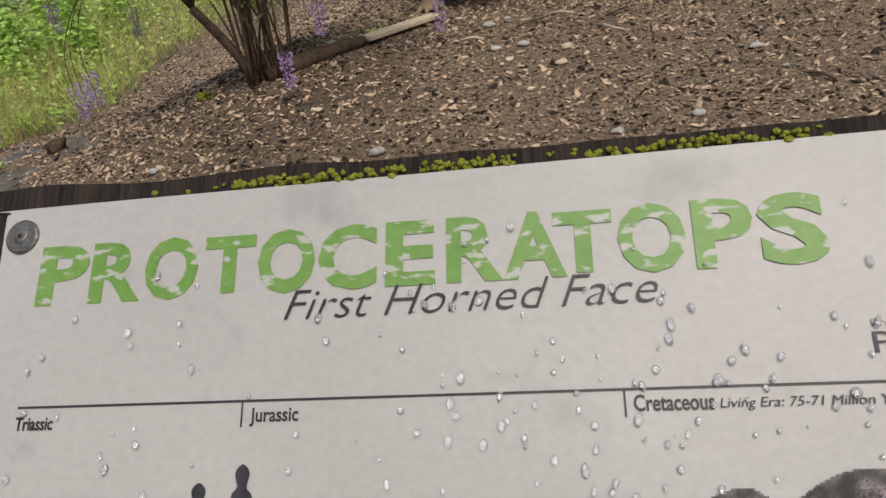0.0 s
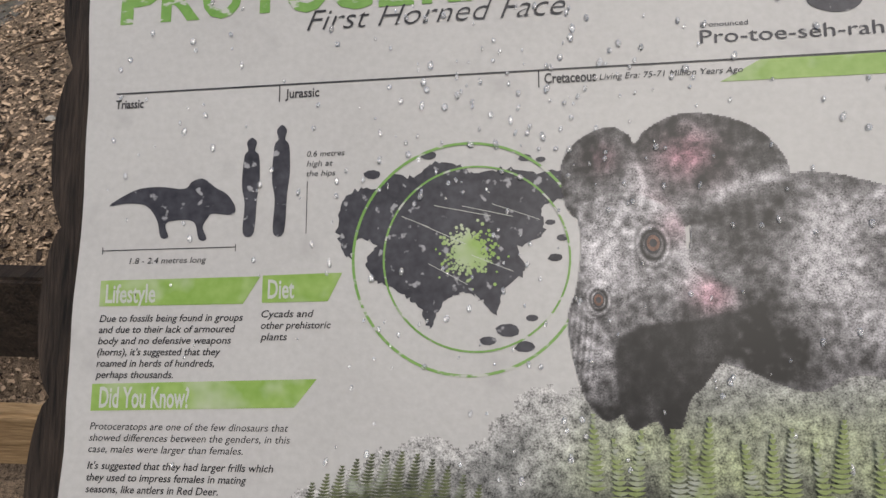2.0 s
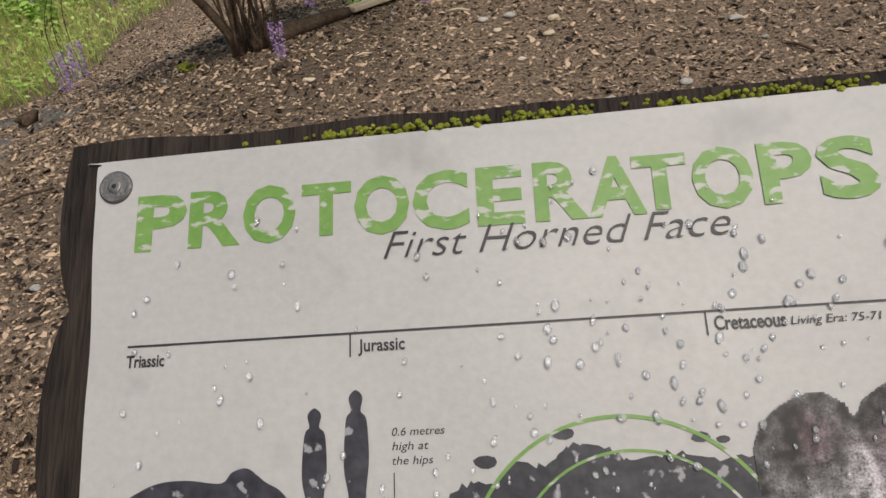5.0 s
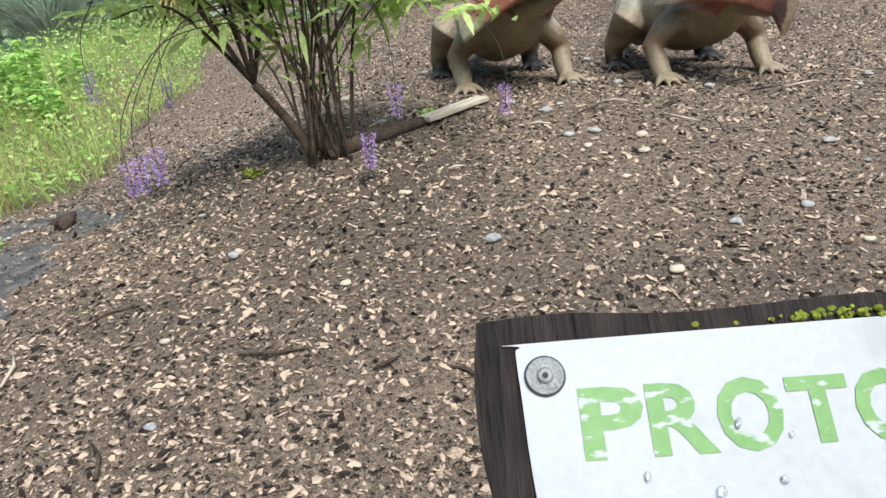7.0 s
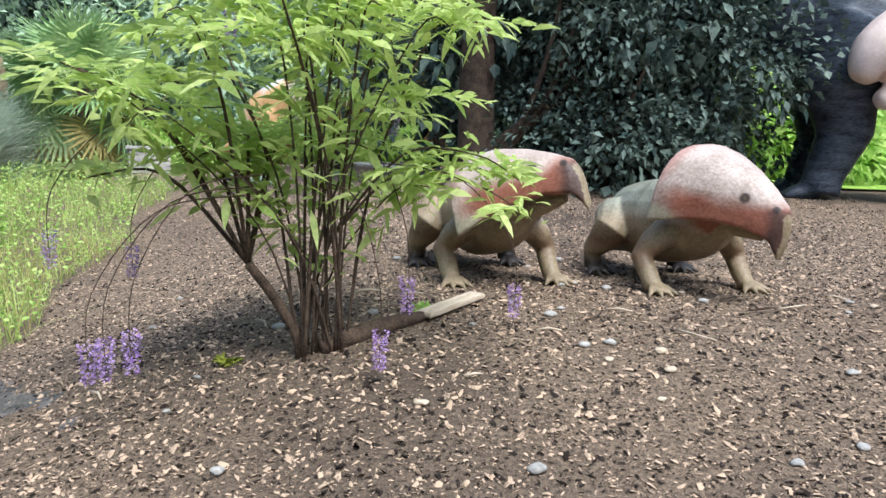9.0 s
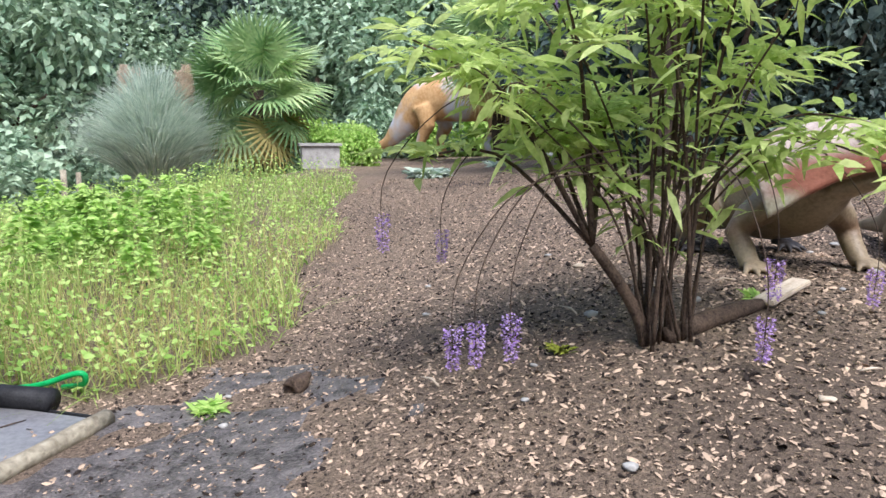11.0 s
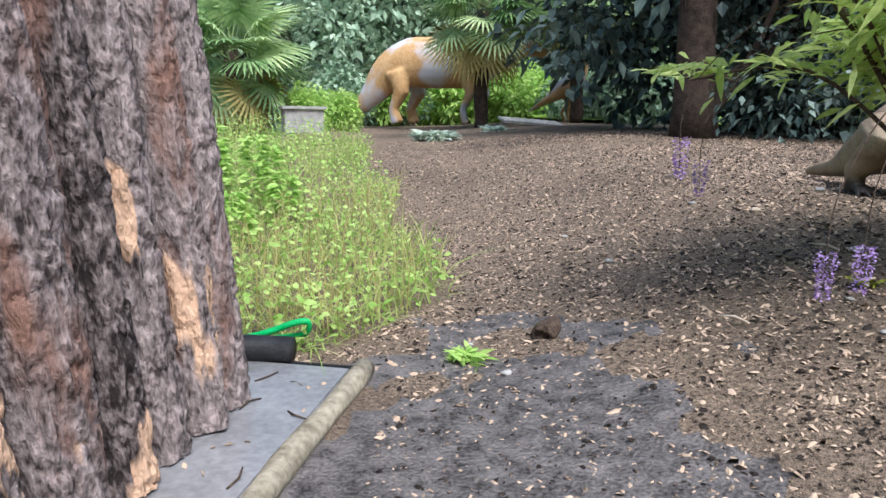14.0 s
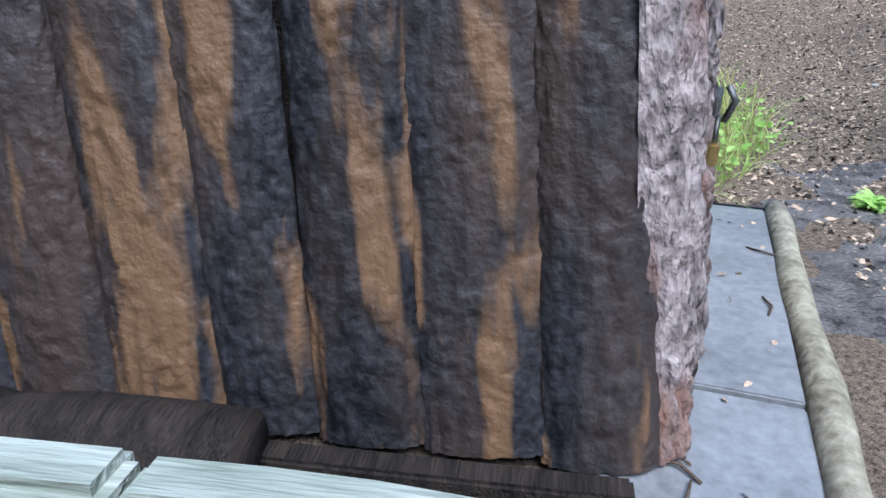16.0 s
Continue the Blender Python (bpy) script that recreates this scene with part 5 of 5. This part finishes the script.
def build_bank_things():
    tuft("weed_tuft", -0.86, 2.72, 0.11, 90, "bright green feathery weed on the muddy ground", None, 3)
    tuft("weed_tuft", 0.42, 2.69, 0.07, 60, "small yellow-green tuft beside the bush", MOSS, 4)
    tuft("weed_tuft", 1.14, 2.95, 0.09, 24, "few yellow-green leaves above the plank", WEED, 5)
    tuft("shrub_clump", -1.0, 11.2, 0.42, 420, "grey-green leafy clump on the bank", PAMPAS, 6)
    tuft("shrub_clump", 0.05, 13.2, 0.3, 200, "grey-green leafy clump on the bank", PAMPAS, 7)
    rnd = random.Random(5)
    bm = bmesh.new()
    bmesh.ops.create_icosphere(bm, subdivisions=3, radius=0.048, matrix=Matrix.Translation((-0.57, 2.89, ground_z(-0.57, 2.89) + 0.015)))
    for v in bm.verts:
        v.co += Vector((1, 0.8, 0.5)) * 0.03 * noise.noise(v.co * 30)
    tagged(part("earth_clod", bm, STEM), "dark brown clod of earth on the chippings", "clod")
    # plank and dark log at the bush's foot
    bm = bmesh.new()
    box(bm, (0.42, 0.075, 0.02), (0, 0, 0), 0.004)
    p = part("plank", bm, PALEWOOD, smooth=False)
    p.matrix_world = pose(1.265, 3.00, ground_z(1.265, 3.0) + 0.022, 2, -2, 52)
    tagged(p, "pale loose wooden plank lying on the chippings", "plank")
    bm = bmesh.new()
    pts = [(0.76 + 0.075 * i, 2.62 + 0.045 * i, ground_z(0.76 + 0.075 * i, 2.62 + 0.045 * i) + 0.02) for i in range(6)]
    tube(bm, pts, [0.03, 0.035, 0.035, 0.033, 0.03, 0.02], 10)
    tagged(part("fallen_branch", bm, STEM), "dark fallen branch at the bush's foot", "branch")
    # sticks, leaves and stones lying about
    for i in range(34):
        x, y = rnd.uniform(0.0, 3.4), rnd.uniform(0.9, 3.4)
        z = ground_z(x, y) + 0.014
        a = rnd.uniform(0, 6.28)
        L = rnd.uniform(0.06, 0.2)
        bm = bmesh.new()
        tube(bm, [(x, y, z), (x + L * 0.5 * math.cos(a), y + L * 0.5 * math.sin(a), z + 0.008), (x + L * math.cos(a + 0.2), y + L * math.sin(a + 0.2), z + 0.004)], [0.004, 0.005, 0.002], 6)
        tagged(part("stick", bm, STEM if i % 2 else PALEWOOD), "thin dry stick on the chippings", "stick", "sticks on the bank")
    for i in range(60):
        x, y = rnd.uniform(-0.9, 3.4), rnd.uniform(0.9, 4.5)
        r = rnd.uniform(0.010, 0.022)
        bm = bmesh.new()
        bmesh.ops.create_icosphere(bm, subdivisions=2, radius=r, matrix=Matrix.Translation((x, y, ground_z(x, y) + r * 0.4)) @ Matrix.Diagonal((1.3, 1, 0.6, 1)))
        for v in bm.verts:
            v.co += Vector((1, 1, 1)) * r * 0.3 * noise.noise(v.co * 60)
        tagged(part("pebble", bm, STONE if i % 3 else PALEWOOD), "pale pebble among the bark chippings", "pebble", "pebbles on the bank")


def build_palms():
    rng = np.random.RandomState(21)
    V, F = [], []
    for k in range(30):
        a = radians(-140 + 280 * k / 29)
        c, s = math.cos(a), math.sin(a)
        L = 0.62 * (0.75 + 0.25 * math.cos(a * 0.6))
        b = len(V)
        for t, w in ((0.05, 0.012), (0.45, 0.022), (0.75, 0.015), (1.0, 0.001)):
            z = -0.30 * L * max(0, t - 0.4) ** 1.3 * 1.6 + 0.012 * (k % 2)
            V += [(c * L * t - s * w, s * L * t + c * w, z), (c * L * t + s * w, s * L * t - c * w, z)]
        for j in range(3):
            F.append((b + 2 * j, b + 2 * j + 1, b + 2 * j + 3, b + 2 * j + 2))
    b = len(V)
    V += [(-0.6, 0.012, -0.10), (-0.6, -0.012, -0.10), (0.03, 0.008, 0.0), (0.03, -0.008, 0)]
    F.append((b, b + 1, b + 3, b + 2))
    fan = bpy.data.meshes.new("frond")
    fan.from_pydata(V, [], F)
    dead = fan.copy()
    fan.materials.append(PALM)
    dead.materials.append(PALMOLD)
    for x, y, trunk, size in ((-5.25, 15.6, 2.25, 1.5), (0.0, 16.6, 2.7, 1.35), (2.3, 17.5, 3.4, 1.5)):
        z = ground_z(x, y) - 0.02
        palm = empty("fan_palm", pose(x, y, z), "fan palm with a dark fibrous trunk and dead lower leaves", "palm tree", "palms")
        bm = bmesh.new()
        pts = [(0.02 * math.sin(i), 0, trunk * i / 16) for i in range(17)]
        tube(bm, pts, [0.15 + 0.03 * noise.noise((i * 1.3, x, 0)) for i in range(17)], 14)
        part("trunk", bm, FIBRE_AND_SHADE, palm)
        for k in range(46):
            t = k / 46
            el = radians(80 - 150 * t + rng.normal(0, 8))
            az = k * 2.39996 + rng.normal(0, 0.2)
            d = Vector((math.cos(az) * math.cos(el), math.sin(az) * math.cos(el), math.sin(el)))
            fr = link("frond", dead if t > 0.8 else fan, None, palm, "", False)
            base = Vector((0, 0, trunk - 0.1 - 0.25 * t)) + d * 0.6 * size
            q = d.to_track_quat("X", "Z").to_matrix().to_4x4()
            fr.matrix_local = Matrix.Translation(base) @ q @ Matrix.Rotation(rng.normal(0, 0.4), 4, "X") @ Matrix.Diagonal((size, size, size, 1))


def build_pampas():
    rng = np.random.RandomState(31)
    x0, y0 = -6.95, 14.3
    z0 = ground_z(x0, y0) - 0.02
    p = empty("pampas_grass", pose(x0, y0, z0), "large blue-green pampas grass clump with tan plumes", "pampas grass")
    n = 5200
    a = rng.uniform(0, 6.28, n)
    reach = rng.uniform(0.1, 1.25, n) ** 0.9
    P = np.c_[0.3 * np.cos(a) * rng.rand(n), 0.3 * np.sin(a) * rng.rand(n), 0 * a]
    V, F = blades(P, (2.9 - 1.1 * reach) * rng.uniform(0.75, 1.15, n), np.c_[reach * np.cos(a), reach * np.sin(a)] * 1.7, 0.03, 5, 6, 1.3)
    raw("blades", V, F, PAMPAS, p)
    for px, py, h in ((-0.55, 0, 3.0), (-0.35, 0.1, 2.95), (0.55, 0.1, 2.9), (0.75, 0, 3.0), (0.65, 0.3, 2.85), (-0.7, 0.2, 2.9)):
        m = 900
        t = rng.rand(m)
        a = rng.uniform(0, 6.28, m)
        r = 0.035 * np.sin(np.pi * (0.15 + 0.8 * t))
        P = np.c_[px + r * np.cos(a), py + r * np.sin(a), h - 0.6 + 0.6 * t]
        V, F = leaves(P, np.c_[np.cos(a) * 0.6, np.sin(a) * 0.6, np.full(m, 0.8)], 0.17, 0.008, 0.3, 6, 1)
        raw("plume", V, F, PLUME, p)
        bm = bmesh.new()
        tube(bm, [(px * 0.2, py * 0.2, 0), (px * 0.8, py * 0.8, h * 0.6), (px, py, h - 0.3)], [0.008, 0.007, 0.005], 5)
        part("plume_stalk", bm, PLUME, p)


def crown_mesh(name, n, rx, rz, clumps, leaf, seed, mat_):
    rng = np.random.RandomState(seed)
    C = rng.normal(size=(clumps, 3))
    C /= np.linalg.norm(C, axis=1)[:, None]
    C *= (rx, rx, rz) * rng.uniform(0.45, 1.0, (clumps, 1))
    k = rng.randint(0, clumps, n)
    S = rng.normal(size=(n, 3))
    S /= np.linalg.norm(S, axis=1)[:, None]
    P = C[k] + S * (rng.rand(n, 1) ** 0.4) * (rx * 0.38) * rng.uniform(0.6, 1.2, clumps)[k][:, None]
    D = S + rng.normal(0, 0.6, (n, 3))
    V, F = leaves(P, D, rng.uniform(0.6, 1.3, n) * leaf, rng.uniform(0.5, 0.8, n) * leaf, 0.3, seed, 1)
    me = bpy.data.meshes.new(name)
    me.from_pydata(V, [], F)
    me.materials.append(mat_)
    return me


def build_trees():
    rnd = random.Random(17)
    crowns = [crown_mesh("crown", 15000, 3.4, 3.9, 46, 0.24, 40 + i, TREELEAF) for i in range(2)]
    darks = [crown_mesh("crown", 15000, 3.4, 3.8, 46, 0.22, 50, YEW)]
    low = [crown_mesh("foliage", 5000, 1.1, 0.8, 20, 0.14, 60 + i, m) for i, m in enumerate((WEED, TREELEAF))]
    def tree(x, y, s, crown, trunk_h, name, label):
        t = empty(name, pose(x, y, ground_z(x, y) - 0.05, 0, 0, rnd.uniform(0, 360)), label, "tree", "trees round the lawn")
        bm = bmesh.new()
        tube(bm, [(0, 0, 0), (0.06, 0.03, trunk_h * 0.5), (0, 0.05, trunk_h), (0.1, 0, trunk_h + 2 * s)], [0.26 * s, 0.2 * s, 0.17 * s, 0.06 * s], 10)
        for k in range(5):
            a = k * 1.3
            tube(bm, [(0, 0, trunk_h * (0.7 + 0.1 * k)), (math.cos(a) * 0.9 * s, math.sin(a) * 0.9 * s, trunk_h * (0.9 + 0.1 * k) + 0.5), (math.cos(a) * 2.0 * s, math.sin(a) * 2.0 * s, trunk_h * (0.95 + 0.1 * k) + 1.2)], [0.1 * s, 0.07 * s, 0.03 * s], 7)
        part("trunk", bm, STEM, t)
        c = link("crown", crown, None, t, "", False)
        c.matrix_local = Matrix.Translation((0, 0, trunk_h + 2.2 * s)) @ Matrix.Diagonal((s, s, s, 1))
    for i in range(17):
        a = radians(-62 + 124 * i / 16)
        d = 27 + 2.5 * (i % 3)
        x, y = d * math.sin(a), 2 + d * math.cos(a)
        dark = i % 4 == 1
        tree(x, y, rnd.uniform(1.15, 1.5), darks[0] if dark else crowns[i % 2], 1.3, "dark_tree" if dark else "broadleaf_tree", "tall dark evergreen tree" if dark else "broad-leaved tree with dense green foliage")
    for i in range(10):
        a = radians(-58 + 116 * i / 9)
        x, y = 36 * math.sin(a), 2 + 36 * math.cos(a)
        tree(x, y, 2.0, crowns[i % 2], 2.5, "broadleaf_tree", "broad-leaved tree with dense green foliage")
    # trees behind the camera close the place
    for i in range(8):
        a = radians(100 + 160 * i / 7)
        tree(16 * math.sin(a), 16 * math.cos(a), 1.3, crowns[i % 2], 1.6, "broadleaf_tree", "broad-leaved tree with dense green foliage")
    # the evergreen behind the two statues
    for x, y, k, th in ((4.0, 11.6, 1.0, 1.5), (3.9, 9.7, 0.5, 0.5), (5.2, 10.6, 0.6, 0.6)):
        tree(x, y, k, darks[0], th, "evergreen_tree", "dark evergreen tree with low branches behind the statues")
    tr = empty("evergreen_tree", pose(2.2, 9.3, ground_z(2.2, 9.3) - 0.05), "old evergreen with a thick shade-darkened trunk and bare lower limbs", "tree", "trees round the lawn")
    bm = bmesh.new()
    tube(bm, [(0, 0, 0), (-0.05, 0, 0.5), (-0.08, 0, 1.6), (-0.05, 0.05, 3.2), (0.1, 0.1, 5.0)], [0.32, 0.24, 0.22, 0.19, 0.1], 14)
    # near-black palm fibre colour stands in for the shade on trunk and limbs
    part("trunk", bm, FIBRE_AND_SHADE, tr)
    for k in range(7):
        a = -0.5 + 0.25 * k
        bm = bmesh.new()
        tube(bm, spline([(0.1, 0, 0.25 + 0.05 * k), (0.4 + 0.12 * k, 0.2 * math.sin(a), 0.7 + 0.1 * k), (0.7 + 0.22 * k, 0.5 * math.sin(a), 1.5), (0.9 + 0.3 * k, 0.8 * math.sin(a), 2.6)], 4, False), list(np.linspace(0.07, 0.02, 13)), 7)
        part("limb", bm, FIBRE_AND_SHADE, tr)
    c = link("crown", darks[0], None, tr, "", False)
    c.matrix_local = Matrix.Translation((1.2, 0.7, 3.9)) @ Matrix.Diagonal((0.52, 0.5, 0.55, 1))
    for k, (x, y, s, j) in enumerate(((-5.0, 20.5, 1.2, 0), (-3.2, 22.5, 1.4, 1), (-5.6, 18.5, 1.3, 1), (-1.5, 22.5, 1.4, 0), (1.2, 22.0, 1.3, 0), (3.6, 21.0, 1.3, 1), (-8.5, 18.0, 1.6, 1), (-3.4, 15.8, 0.7, 0), (4.4, 18.0, 1.3, 1), (-10.5, 14, 1.6, 1), (6.3, 14.5, 1.2, 1), (7.2, 13.2, 1.3, 0), (8.6, 14.5, 1.8, 0), (10.5, 15.5, 1.8, 0))):
        b = empty("shrub", pose(x, y, ground_z(x, y), 0, 0, 50 * k), "leafy green shrub among the statues", "shrub", "shrubs")
        c = link("foliage", low[j], None, b, "", False)
        c.matrix_local = Matrix.Translation((0, 0, 0.55 * s)) @ Matrix.Diagonal((s, s, s, 1))


def build_distance():
    # low stone box, slate, post and rope fence, lawn, house
    bm = bmesh.new()
    box(bm, (0.75, 0.5, 0.45), (0, 0, 0.22), 0.01)
    box(bm, (0.85, 0.6, 0.06), (0, 0, 0.48), 0.01)
    b = part("stone_planter", bm, STONE, smooth=False)
    b.matrix_world = pose(-3.6, 14.6, ground_z(-3.6, 14.6), 0, 0, 20)
    tagged(b, "low grey stone block beside the palm", "stone block")
    bm = bmesh.new()
    box(bm, (1.3, 0.6, 0.06), (0, 0, 0), 0.01)
    b = part("slate", bm, STONE, smooth=False)
    b.matrix_world = pose(1.0, 15.6, ground_z(1, 15.6) + 0.08, 8, 4, 10)
    tagged(b, "flat grey slab lying on the bank's crest", "stone slab")
    for x, y in ((-7.3, 12.2), (-6.4, 10.4)):
        bm = bmesh.new()
        tube(bm, [(x, y, ground_z(x, y) - 0.05), (x, y, ground_z(x, y) + 1.0)], [0.045, 0.045], 10)
        tagged(part("wooden_post", bm, POLE), "pale round wooden post beside the pampas", "post", "posts")
    verts = [(4.5, 17, 0.70), (40, 14, 0.70), (40, 26, 0.94), (2.0, 26, 0.94), (1.6, 20.5, 0.74)]
    tagged(raw("lawn", verts, [tuple(range(5))], LAWN), "bright green mown lawn beyond the statues", "lawn", kind="structure")
    verts = [(7.0, 11.5, 0.68), (13, 11.5, 0.68), (22, 17, 0.69), (4.6, 17, 0.69)]
    tagged(raw("lawn", verts, [tuple(range(4))], LAWN), "bright green mown lawn beyond the statues", "lawn", kind="structure")
    hs = empty("house", pose(19, 36, 0.5, 0, 0, 25), "distant tan house with a pitched roof", "house")
    bm = bmesh.new()
    box(bm, (7, 6, 3.2), (0, 0, 1.6), 0.02)
    part("wall", bm, WALLTAN, hs, smooth=False)
    bm = bmesh.new()
    v = [bm.verts.new(p) for p in ((-3.8, -3.4, 3.2), (3.8, -3.4, 3.2), (3.8, 3.4, 3.2), (-3.8, 3.4, 3.2), (-3.8, 0, 5.2), (3.8, 0, 5.2))]
    for f in ((0, 1, 5, 4), (2, 3, 4, 5), (0, 4, 3), (1, 2, 5), (0, 3, 2, 1)):
        bm.faces.new([v[i] for i in f])
    part("roof", bm, WALLTAN, hs, smooth=False)


build_ground()
build_mud()
build_sign()
build_fence()
build_booth()
build_paving()
build_statues()
build_bush()
build_palms()
build_pampas()
build_trees()
build_distance()
build_grass()
build_bank_things()
build_chips()
